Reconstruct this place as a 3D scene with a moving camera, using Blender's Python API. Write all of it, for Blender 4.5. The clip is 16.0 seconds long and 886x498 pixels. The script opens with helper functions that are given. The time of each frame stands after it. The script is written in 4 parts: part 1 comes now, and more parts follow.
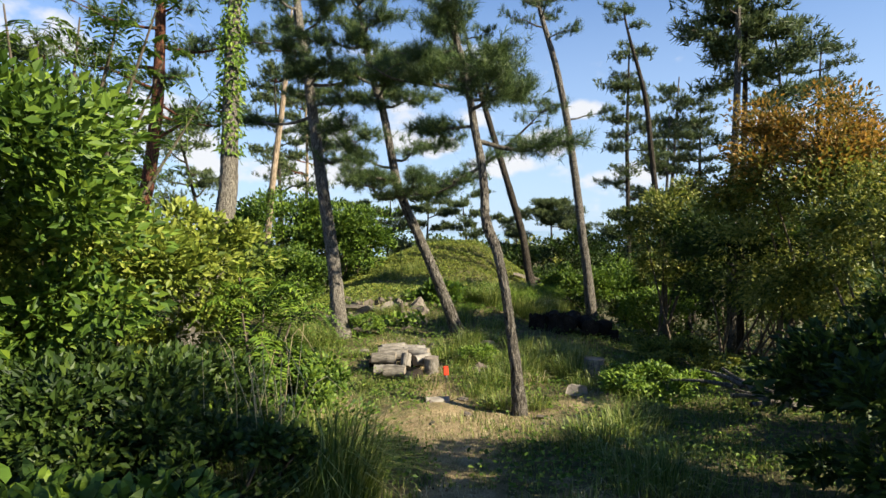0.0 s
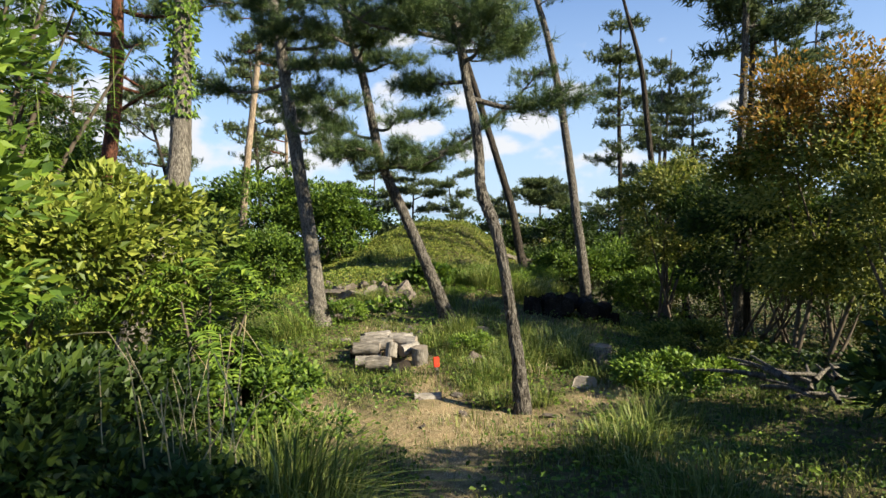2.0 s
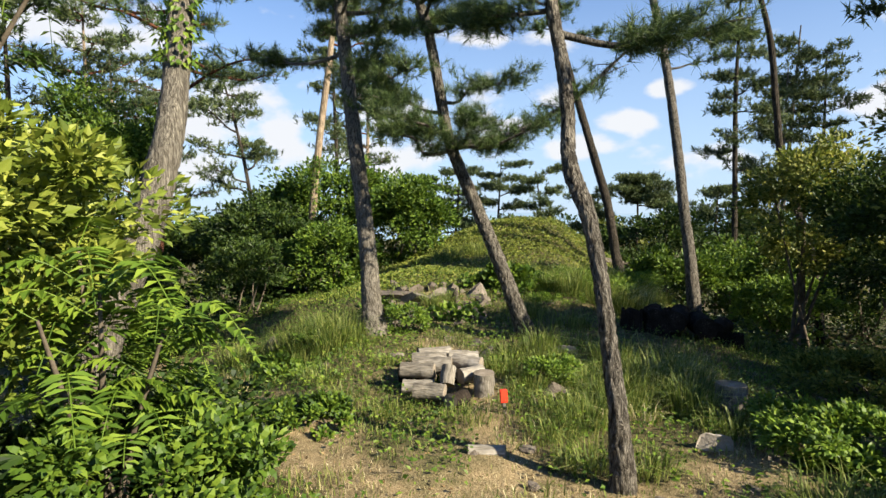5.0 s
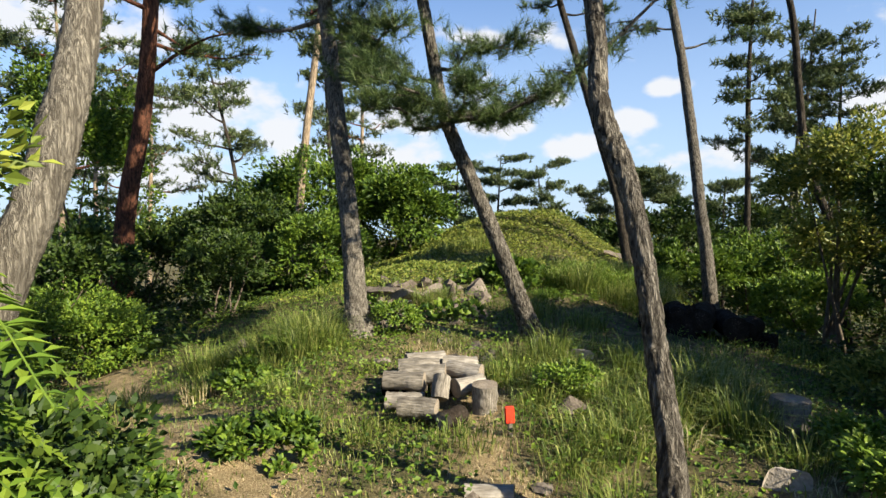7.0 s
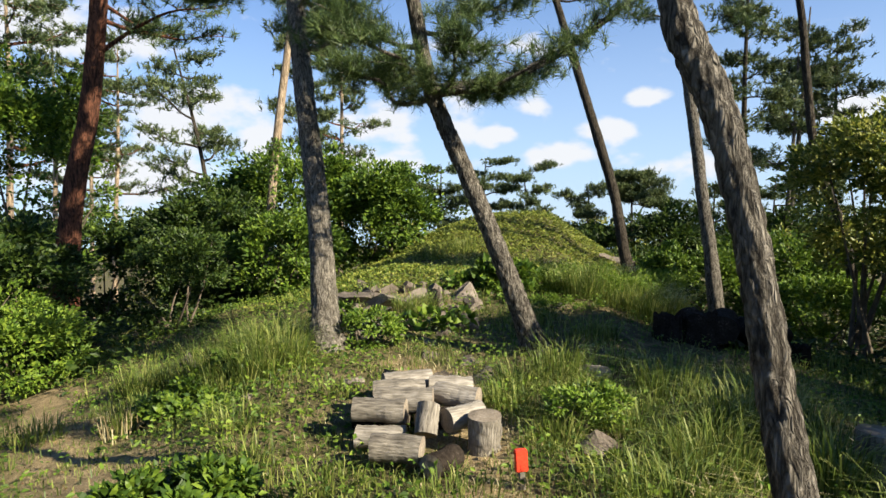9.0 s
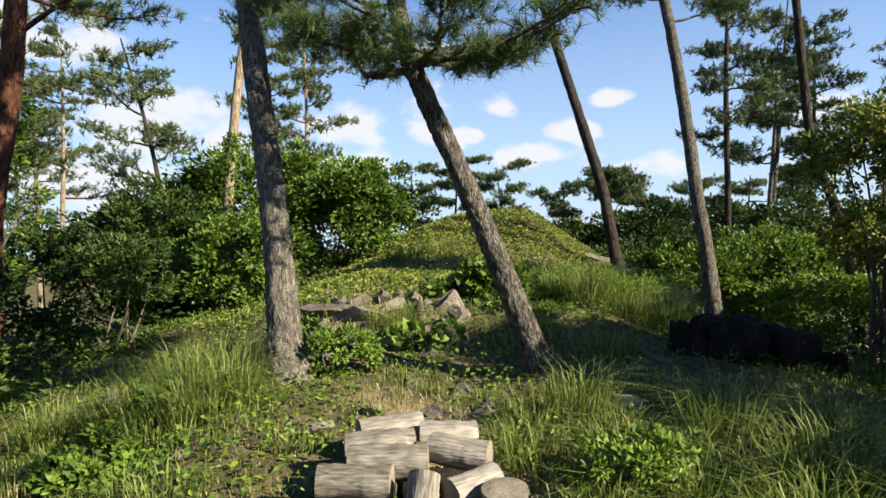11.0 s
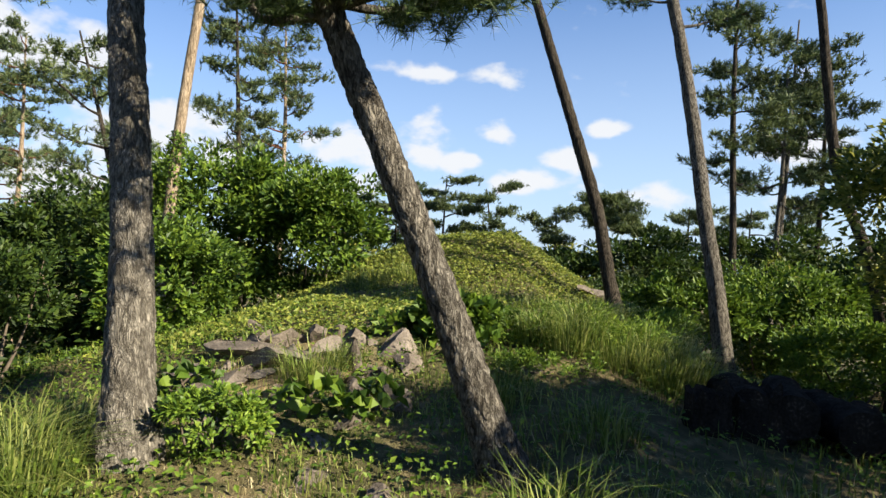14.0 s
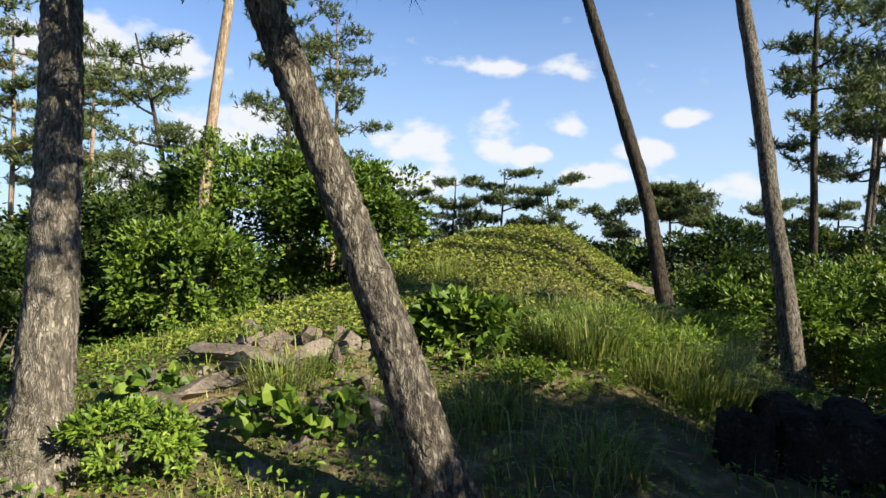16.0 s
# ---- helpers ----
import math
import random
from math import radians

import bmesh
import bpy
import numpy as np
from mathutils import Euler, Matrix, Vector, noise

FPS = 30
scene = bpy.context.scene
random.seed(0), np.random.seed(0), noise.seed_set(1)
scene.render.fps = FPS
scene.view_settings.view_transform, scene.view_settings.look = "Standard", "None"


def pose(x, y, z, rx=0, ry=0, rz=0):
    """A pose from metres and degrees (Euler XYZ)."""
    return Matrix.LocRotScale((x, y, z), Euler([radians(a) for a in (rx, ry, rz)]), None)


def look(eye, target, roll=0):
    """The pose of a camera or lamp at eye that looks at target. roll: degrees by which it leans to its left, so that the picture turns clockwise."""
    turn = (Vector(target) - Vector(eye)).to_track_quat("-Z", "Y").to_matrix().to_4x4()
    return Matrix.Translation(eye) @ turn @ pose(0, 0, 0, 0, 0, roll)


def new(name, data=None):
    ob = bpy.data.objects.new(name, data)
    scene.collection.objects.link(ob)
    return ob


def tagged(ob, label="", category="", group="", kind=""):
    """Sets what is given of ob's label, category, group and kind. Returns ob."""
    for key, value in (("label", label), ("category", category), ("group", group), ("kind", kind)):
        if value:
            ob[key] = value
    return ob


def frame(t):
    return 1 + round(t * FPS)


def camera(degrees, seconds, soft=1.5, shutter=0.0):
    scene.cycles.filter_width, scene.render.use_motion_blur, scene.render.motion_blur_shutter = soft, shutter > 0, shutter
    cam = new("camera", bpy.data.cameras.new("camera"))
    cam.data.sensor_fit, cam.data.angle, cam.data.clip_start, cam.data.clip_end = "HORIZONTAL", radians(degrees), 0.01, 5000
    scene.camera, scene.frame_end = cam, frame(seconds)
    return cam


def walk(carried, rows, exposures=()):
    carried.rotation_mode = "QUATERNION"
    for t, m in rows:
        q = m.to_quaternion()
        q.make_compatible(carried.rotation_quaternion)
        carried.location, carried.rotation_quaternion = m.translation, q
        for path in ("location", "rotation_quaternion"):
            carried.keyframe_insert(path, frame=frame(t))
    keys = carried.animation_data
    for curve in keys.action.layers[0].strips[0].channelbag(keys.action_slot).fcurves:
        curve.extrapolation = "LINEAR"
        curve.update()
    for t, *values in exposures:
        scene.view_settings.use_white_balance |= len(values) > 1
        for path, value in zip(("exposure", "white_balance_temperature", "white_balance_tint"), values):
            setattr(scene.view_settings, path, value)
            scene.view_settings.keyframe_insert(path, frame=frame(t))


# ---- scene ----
cam = camera(73.4, 16.0)
EXPOSURE = 1.5
PATH = [
    (0, (0.122, 0.269, 1.388), (0.103, 2.269, 1.34), -0.2),
    (0.5, (0.077, 0.483, 1.37), (0.091, 2.483, 1.347), -1.1),
    (1, (0.078, 0.755, 1.327), (0.063, 2.754, 1.267), -0.3),
    (1.5, (0.086, 1.049, 1.301), (0.04, 3.045, 1.198), -0.2),
    (2, (0.064, 1.419, 1.251), (0.093, 3.416, 1.147), -0.8),
    (2.5, (0.082, 1.756, 1.24), (0.169, 3.75, 1.107), -0.9),
    (3, (0.117, 2.093, 1.198), (0.105, 4.092, 1.141), 0.1),
    (3.5, (0.145, 2.442, 1.157), (0.107, 4.438, 1.047), 0.2),
    (4, (0.158, 2.887, 1.146), (0.081, 4.884, 1.079), -1.8),
    (4.5, (0.225, 3.224, 1.132), (0.041, 5.215, 1.103), -0.6),
    (5, (0.268, 3.564, 1.109), (0.001, 5.543, 1.004), 0.2),
    (5.2, (0.273, 3.71, 1.082), (-0.003, 5.689, 0.987), 0.3),
    (7.3, (0.133, 5.102, 0.85), (-0.13, 7.081, 0.735), 0.1),
    (7.5, (0.11, 5.249, 0.825), (-0.164, 7.223, 0.658), 0.1),
    (8, (0.072, 5.608, 0.759), (-0.195, 7.586, 0.627), 1.0),
    (8.5, (0.026, 5.943, 0.686), (-0.181, 7.927, 0.545), 1.8),
    (9, (-0.051, 6.258, 0.671), (-0.257, 8.246, 0.59), 0.2),
    (9.2, (-0.064, 6.377, 0.651), (-0.259, 8.365, 0.536), 0.2),
    (11.3, (-0.389, 7.787, 0.64), (-0.452, 9.784, 0.567), -1.1),
    (11.5, (-0.404, 7.911, 0.647), (-0.402, 9.91, 0.578), -1.0),
    (12, (-0.393, 8.259, 0.603), (-0.098, 10.237, 0.634), -0.5),
    (12.5, (-0.36, 8.625, 0.595), (-0.096, 10.606, 0.498), -1.2),
    (13, (-0.246, 8.958, 0.61), (-0.12, 10.953, 0.538), 0.6),
    (13.5, (-0.105, 9.284, 0.593), (-0.028, 11.28, 0.486), 1.9),
    (14, (0.06, 9.612, 0.619), (-0.023, 11.611, 0.621), 1.5),
    (14.5, (0.246, 9.847, 0.627), (0.052, 11.838, 0.621), 1.0),
    (15, (0.458, 10.03, 0.656), (0.056, 11.989, 0.646), 1.9),
    (15.5, (0.61, 10.256, 0.614), (0.256, 12.225, 0.624), 3.2),
    (16, (0.774, 10.479, 0.623), (0.457, 12.454, 0.604), 1.2),
]
walk(cam, [(t, look(eye, target, roll)) for t, eye, target, roll in PATH], [(0, EXPOSURE), (16, EXPOSURE)])

# ---- world, sun ----
SUN_DIR = Vector((0.899, -0.438, 0.0)).normalized() * math.cos(radians(31)) + Vector((0, 0, math.sin(radians(31))))
world = bpy.data.worlds.new("sky")
scene.world = world
world.use_nodes = True


def build_sky():
    nt = world.node_tree
    nt.nodes.clear()
    n = nt.nodes.new
    k = nt.links.new
    out, bg, sky = n("ShaderNodeOutputWorld"), n("ShaderNodeBackground"), n("ShaderNodeTexSky")
    sky.sky_type, sky.sun_disc = "NISHITA", False
    sky.sun_elevation, sky.sun_rotation = radians(31), math.atan2(SUN_DIR.x, SUN_DIR.y)
    sky.air_density, sky.dust_density, sky.ozone_density = 1.0, 0.4, 2.0
    tc = n("ShaderNodeTexCoord")
    warp = n("ShaderNodeTexNoise")
    warp.inputs["Scale"].default_value, warp.inputs["Detail"].default_value = 14, 5
    flat = n("ShaderNodeVectorMath")
    flat.operation = "MULTIPLY"
    flat.inputs[1].default_value = (1, 1, 1.7)
    k(tc.outputs["Generated"], flat.inputs[0])
    k(flat.outputs[0], warp.inputs["Vector"])
    # cumulus: direction, half width, half height
    blobs = [(-0.20, 0.966, 0.165, 0.085, 0.035), (-0.075, 0.98, 0.178, 0.06, 0.045), (-0.01, 0.988, 0.150, 0.05, 0.022),
             (0.085, 0.989, 0.118, 0.075, 0.024), (0.267, 0.959, 0.088, 0.11, 0.028), (0.165, 0.973, 0.150, 0.05, 0.022),
             (0.222, 0.954, 0.199, 0.035, 0.018), (0.038, 0.98, 0.197, 0.040, 0.018), (-0.072, 0.954, 0.285, 0.26, 0.030),
             (-0.46, 0.873, 0.15, 0.16, 0.075), (-0.54, 0.84, 0.085, 0.17, 0.055), (0.47, 0.87, 0.16, 0.07, 0.03),
             (-0.25, 0.96, 0.10, 0.22, 0.035), (-0.62, 0.75, 0.26, 0.2, 0.05)]
    last = None
    for x, y, z, w, h in blobs:
        thin = 0.95 if w > 0.25 else 1.35
        sub, div, ln = n("ShaderNodeVectorMath"), n("ShaderNodeVectorMath"), n("ShaderNodeVectorMath")
        sub.operation, div.operation, ln.operation = "SUBTRACT", "DIVIDE", "LENGTH"
        sub.inputs[1].default_value = Vector((x, y, z)).normalized()
        div.inputs[1].default_value = (w, w, h)
        k(tc.outputs["Generated"], sub.inputs[0])
        k(sub.outputs[0], div.inputs[0])
        k(div.outputs[0], ln.inputs[0])
        inv = n("ShaderNodeMath")
        inv.operation, inv.use_clamp = "SUBTRACT", True
        inv.inputs[0].default_value = thin
        k(ln.outputs["Value"], inv.inputs[1])
        if last is None:
            last = inv.outputs[0]
        else:
            mx = n("ShaderNodeMath")
            mx.operation = "MAXIMUM"
            k(last, mx.inputs[0])
            k(inv.outputs[0], mx.inputs[1])
            last = mx.outputs[0]
    wob, add, ramp = n("ShaderNodeMath"), n("ShaderNodeMath"), n("ShaderNodeMapRange")
    wob.operation, add.operation, ramp.interpolation_type = "MULTIPLY_ADD", "ADD", "SMOOTHSTEP"
    wob.inputs[1].default_value, wob.inputs[2].default_value = 2.6, -1.3
    k(warp.outputs[0], wob.inputs[0])
    k(wob.outputs[0], add.inputs[0])
    k(last, add.inputs[1])
    ramp.inputs["From Min"].default_value, ramp.inputs["From Max"].default_value = 0.35, 0.95
    ramp.inputs["To Max"].default_value = 0.93
    k(add.outputs[0], ramp.inputs["Value"])
    gain = n("ShaderNodeMix")
    gain.data_type, gain.blend_type, gain.inputs[0].default_value = "RGBA", "MULTIPLY", 1.0
    gain.inputs[7].default_value = SKY_GAIN
    k(sky.outputs[0], gain.inputs[6])
    mix = n("ShaderNodeMix")
    mix.data_type = "RGBA"
    mix.inputs[7].default_value = CLOUD
    k(ramp.outputs[0], mix.inputs[0])
    sep, low, hazy = n("ShaderNodeSeparateXYZ"), n("ShaderNodeMapRange"), n("ShaderNodeMix")
    low.inputs["From Min"].default_value, low.inputs["From Max"].default_value = -0.02, 0.46
    low.inputs["To Min"].default_value, low.inputs["To Max"].default_value = 0.9, 0.0
    hazy.data_type = "RGBA"
    hazy.inputs[7].default_value = HAZE
    k(tc.outputs["Generated"], sep.inputs[0])
    k(sep.outputs["Z"], low.inputs["Value"])
    k(low.outputs[0], hazy.inputs[0])
    k(gain.outputs[2], hazy.inputs[6])
    k(hazy.outputs[2], mix.inputs[6])
    k(mix.outputs[2], bg.inputs["Color"])
    bg.inputs["Strength"].default_value = SKY_STRENGTH
    k(bg.outputs[0], out.inputs[0])


SKY_STRENGTH, SKY_GAIN, CLOUD, HAZE = 0.0485, (0.64, 0.98, 1.38, 1), (6.8, 6.9, 7.1, 1), (5.0, 6.2, 7.7, 1)
build_sky()
sun = new("sun", bpy.data.lights.new("sun", "SUN"))
sun.data.energy, sun.data.angle, sun.data.color = 5.0, radians(0.5), (1.0, 0.91, 0.70)
sun.matrix_world = look(SUN_DIR * 100, (0, 0, 0))


# ---- materials ----
def material(name, stops, rough=0.7, scale=6.0, fine=60.0, bump=0.3, dist=0.01, island=0.0, translucent=0.0, stretch=(1, 1, 1), spec=0.3, obj_random=0.0):
    """Colour from noise at two scales over the stops; leaves also vary from one to the next."""
    m = bpy.data.materials.new(name)
    m.use_nodes = True
    nt = m.node_tree
    n, k = nt.nodes.new, nt.links.new
    b = nt.nodes["Principled BSDF"]
    tc, mp = n("ShaderNodeTexCoord"), n("ShaderNodeMapping")
    mp.inputs["Scale"].default_value = stretch
    k(tc.outputs["Object"], mp.inputs[0])
    n1, n2 = n("ShaderNodeTexNoise"), n("ShaderNodeTexNoise")
    n1.inputs["Scale"].default_value, n2.inputs["Scale"].default_value = scale, fine
    n1.inputs["Detail"].default_value, n2.inputs["Detail"].default_value = 3, 4
    k(mp.outputs[0], n1.inputs["Vector"])
    k(mp.outputs[0], n2.inputs["Vector"])
    mix = n("ShaderNodeMath")
    mix.operation = "MULTIPLY_ADD"
    mix.inputs[1].default_value = 0.5
    half = n("ShaderNodeMath")
    half.operation = "MULTIPLY"
    half.inputs[1].default_value = 0.5
    k(n2.outputs[0], half.inputs[0])
    k(n1.outputs[0], mix.inputs[0])
    k(half.outputs[0], mix.inputs[2])
    last = mix.outputs[0]
    for amount, node, socket in ((island, "ShaderNodeNewGeometry", "Random Per Island"), (obj_random, "ShaderNodeObjectInfo", "Random")):
        if amount:
            g = n(node)
            ma = n("ShaderNodeMath")
            ma.operation = "MULTIPLY_ADD"
            ma.inputs[1].default_value = amount
            sh = n("ShaderNodeMath")
            sh.operation = "SUBTRACT"
            sh.inputs[1].default_value = amount / 2
            k(last, sh.inputs[0])
            k(g.outputs[socket], ma.inputs[0])
            k(sh.outputs[0], ma.inputs[2])
            last = ma.outputs[0]
    ramp = n("ShaderNodeValToRGB")
    el = ramp.color_ramp.elements
    while len(el) < len(stops):
        el.new(0.5)
    for e, (p, c) in zip(el, stops):
        e.position, e.color = p, (*c, 1)
    k(last, ramp.inputs[0])
    k(ramp.outputs[0], b.inputs["Base Color"])
    b.inputs["Roughness"].default_value = rough
    b.inputs["Specular IOR Level"].default_value = spec
    if bump:
        bp = n("ShaderNodeBump")
        bp.inputs["Strength"].default_value, bp.inputs["Distance"].default_value = bump, dist
        k(n2.outputs[0], bp.inputs["Height"])
        k(bp.outputs[0], b.inputs["Normal"])
    if translucent:
        tr, ms = n("ShaderNodeBsdfTranslucent"), n("ShaderNodeMixShader")
        ms.inputs[0].default_value = translucent
        k(ramp.outputs[0], tr.inputs["Color"])
        k(b.outputs[0], ms.inputs[1])
        k(tr.outputs[0], ms.inputs[2])
        k(ms.outputs[0], nt.nodes["Material Output"].inputs["Surface"])
    return m


def leafy(name, dark, mid, light, rough=0.5, tr=0.32, spec=0.25, scale=1.2):
    return material(name, [(0.2, dark), (0.5, mid), (0.8, light)], rough, scale, 9, 0, 0, 0.7, tr, spec=spec)


M_LEAF = leafy("green_leaf", (0.030, 0.061, 0.008), (0.072, 0.128, 0.015), (0.143, 0.205, 0.022))
# dark green leaf; on some shrubs its darkness stands for shade
M_DARK_SHADE = leafy("dark_and_shaded_leaf", (0.015, 0.030, 0.006), (0.031, 0.059, 0.010), (0.064, 0.096, 0.014))
M_YELLOW = leafy("yellow_green_leaf", (0.065, 0.095, 0.012), (0.150, 0.190, 0.024), (0.290, 0.315, 0.055))
M_FERN = leafy("fern_leaf", (0.051, 0.097, 0.012), (0.112, 0.184, 0.020), (0.194, 0.265, 0.032))
M_RUST = leafy("rusty_leaf", (0.06, 0.065, 0.014), (0.20, 0.130, 0.022), (0.38, 0.20, 0.035), tr=0.4)
M_OLIVE = leafy("olive_leaf", (0.055, 0.085, 0.013), (0.150, 0.175, 0.026), (0.34, 0.33, 0.075), tr=0.4, spec=0.35)
M_MOUND = leafy("creeper_leaf", (0.080, 0.112, 0.016), (0.158, 0.190, 0.028), (0.255, 0.265, 0.050))
M_NEEDLE = leafy("pine_needle", (0.028, 0.050, 0.017), (0.056, 0.094, 0.026), (0.125, 0.165, 0.045), 0.5, 0.25, 0.3)
M_NEEDLE_FAR = leafy("far_pine_needle", (0.035, 0.056, 0.024), (0.066, 0.096, 0.033), (0.14, 0.165, 0.055), 0.55, 0.28, 0.3, 0.4)
M_GRASS = leafy("grass_blade", (0.060, 0.093, 0.015), (0.126, 0.170, 0.028), (0.273, 0.284, 0.082), 0.5, 0.32, 0.25)
M_LITTER = leafy("dry_leaf", (0.051, 0.030, 0.015), (0.145, 0.085, 0.038), (0.306, 0.212, 0.111), 0.8, 0.1, 0.15)
M_STRAW = leafy("dry_grass", (0.187, 0.145, 0.068), (0.340, 0.272, 0.145), (0.510, 0.442, 0.272), 0.6, 0.15, 0.3)
def bark_material(name, fissure, plate, crest, cell=36.0, tall=0.17, deep=0.016, edge=0.17):
    """Plates parted by dark upright fissures, with fine scales and blotches."""
    m = bpy.data.materials.new(name)
    m.use_nodes = True
    nt = m.node_tree
    n, k = nt.nodes.new, nt.links.new
    b = nt.nodes["Principled BSDF"]
    tc, mp, warp, mixv, vor, fine, wide = n("ShaderNodeTexCoord"), n("ShaderNodeMapping"), n("ShaderNodeTexNoise"), n("ShaderNodeVectorMath"), n("ShaderNodeTexVoronoi"), n("ShaderNodeTexNoise"), n("ShaderNodeTexNoise")
    mp.inputs["Scale"].default_value = (1, 1, tall)
    k(tc.outputs["Object"], mp.inputs[0])
    warp.inputs["Scale"].default_value, warp.inputs["Detail"].default_value = 9, 3
    k(mp.outputs[0], warp.inputs["Vector"])
    mixv.operation = "MULTIPLY_ADD"
    mixv.inputs[1].default_value = (0.11, 0.11, 0.11)
    k(warp.outputs["Color"], mixv.inputs[0])
    k(mp.outputs[0], mixv.inputs[2])
    vor.feature = "DISTANCE_TO_EDGE"
    vor.inputs["Scale"].default_value = cell
    k(mixv.outputs[0], vor.inputs["Vector"])
    fine.inputs["Scale"].default_value, fine.inputs["Detail"].default_value = 70, 5
    wide.inputs["Scale"].default_value, wide.inputs["Detail"].default_value = 2.2, 4
    k(mp.outputs[0], fine.inputs["Vector"])
    k(tc.outputs["Object"], wide.inputs["Vector"])
    net, ridge, crack, gap = n("ShaderNodeMapRange"), n("ShaderNodeTexNoise"), n("ShaderNodeMapRange"), n("ShaderNodeMath")
    net.interpolation_type = crack.interpolation_type = "SMOOTHSTEP"
    net.inputs["From Min"].default_value, net.inputs["From Max"].default_value, net.inputs["To Min"].default_value = 0.0, edge, 0.5
    k(vor.outputs["Distance"], net.inputs["Value"])
    ridge.inputs["Scale"].default_value, ridge.inputs["Detail"].default_value, ridge.inputs["Roughness"].default_value = cell * 0.75, 6, 0.68
    k(mixv.outputs[0], ridge.inputs["Vector"])
    crack.inputs["From Min"].default_value, crack.inputs["From Max"].default_value, crack.inputs["To Min"].default_value = 0.36, 0.58, 0.1
    k(ridge.outputs[0], crack.inputs["Value"])
    gap.operation = "MULTIPLY"
    k(net.outputs[0], gap.inputs[0])
    k(crack.outputs[0], gap.inputs[1])
    both = n("ShaderNodeMath")
    both.operation = "MULTIPLY_ADD"
    both.inputs[1].default_value = 0.6
    k(fine.outputs[0], both.inputs[0])
    part_wide = n("ShaderNodeMath")
    part_wide.operation = "MULTIPLY_ADD"
    part_wide.inputs[1].default_value, part_wide.inputs[2].default_value = 0.7, -0.15
    k(wide.outputs[0], part_wide.inputs[0])
    k(part_wide.outputs[0], both.inputs[2])
    tone, final = n("ShaderNodeMix"), n("ShaderNodeMix")
    tone.data_type = final.data_type = "RGBA"
    tone.inputs[6].default_value, tone.inputs[7].default_value = (*plate, 1), (*crest, 1)
    final.inputs[6].default_value = (*fissure, 1)
    k(both.outputs[0], tone.inputs[0])
    k(gap.outputs[0], final.inputs[0])
    k(tone.outputs[2], final.inputs[7])
    k(final.outputs[2], b.inputs["Base Color"])
    b.inputs["Roughness"].default_value = 0.92
    b.inputs["Specular IOR Level"].default_value = 0.1
    hgt = n("ShaderNodeMath")
    hgt.operation = "MULTIPLY_ADD"
    hgt.inputs[1].default_value = 0.3
    k(fine.outputs[0], hgt.inputs[0])
    k(gap.outputs[0], hgt.inputs[2])
    bp = n("ShaderNodeBump")
    bp.inputs["Strength"].default_value, bp.inputs["Distance"].default_value = 0.9, deep
    k(hgt.outputs[0], bp.inputs["Height"])
    k(bp.outputs[0], b.inputs["Normal"])
    return m


M_BARK = bark_material("grey_pine_bark", (0.018, 0.014, 0.011), (0.085, 0.072, 0.058), (0.33, 0.295, 0.25), 40, 0.26, 0.03, 0.27)
M_BARK_GREY = bark_material("pale_grey_pine_bark", (0.04, 0.033, 0.026), (0.13, 0.112, 0.092), (0.36, 0.325, 0.275), 46, 0.24, 0.02, 0.24)
M_BARK_DARK = bark_material("dark_pine_bark", (0.010, 0.008, 0.006), (0.03, 0.024, 0.019), (0.12, 0.098, 0.076), 36, 0.14, 0.025, 0.28)
M_BARK_ORANGE = bark_material("orange_pine_bark", (0.10, 0.07, 0.045), (0.27, 0.195, 0.13), (0.48, 0.385, 0.285), 34, 0.16, 0.012, 0.22)
M_BARK_RED = bark_material("red_pine_bark", (0.02, 0.012, 0.010), (0.07, 0.032, 0.022), (0.25, 0.10, 0.055), 22, 0.22, 0.02)
M_BARK_PALE = bark_material("pale_bark", (0.05, 0.042, 0.034), (0.13, 0.112, 0.09), (0.30, 0.27, 0.225), 58, 0.12, 0.014, 0.24)
M_TWIG = material("twig", [(0.3, (0.05, 0.04, 0.03)), (0.7, (0.15, 0.12, 0.09))], 0.9, 8, 60, 0.4, 0.004, spec=0.1)
M_ROCK = material("weathered_rock", [(0.3, (0.045, 0.036, 0.028)), (0.5, (0.12, 0.098, 0.08)), (0.72, (0.235, 0.198, 0.166))], 0.92, 3.5, 38, 0.7, 0.02, obj_random=0.2, spec=0.15)
M_ROCK_PALE = material("pale_rock", [(0.25, (0.15, 0.13, 0.11)), (0.5, (0.31, 0.27, 0.23)), (0.75, (0.46, 0.41, 0.36))], 0.9, 4, 40, 0.6, 0.015, spec=0.15)
M_WOOD = material("grey_weathered_wood", [(0.32, (0.045, 0.038, 0.031)), (0.5, (0.18, 0.158, 0.132)), (0.72, (0.36, 0.325, 0.285))], 0.88, 6, 55, 0.9, 0.012, stretch=(0.16, 1, 1), obj_random=0.15, spec=0.15)
M_CUT = material("cut_wood", [(0.3, (0.09, 0.072, 0.055)), (0.55, (0.20, 0.165, 0.13)), (0.75, (0.32, 0.27, 0.215))], 0.9, 8, 60, 0.5, 0.006, spec=0.1)
# near-black wood: char on the stumps, deep shade painted on the logs
M_CHAR_SHADE = material("char_and_shade_wood", [(0.3, (0.008, 0.006, 0.005)), (0.6, (0.032, 0.025, 0.020)), (0.75, (0.12, 0.096, 0.078))], 0.95, 5, 40, 0.8, 0.015, spec=0.04)
M_RED = material("red_paint", [(0.3, (0.55, 0.035, 0.015)), (0.7, (0.75, 0.07, 0.03))], 0.55, 10, 60, 0.2, 0.002)


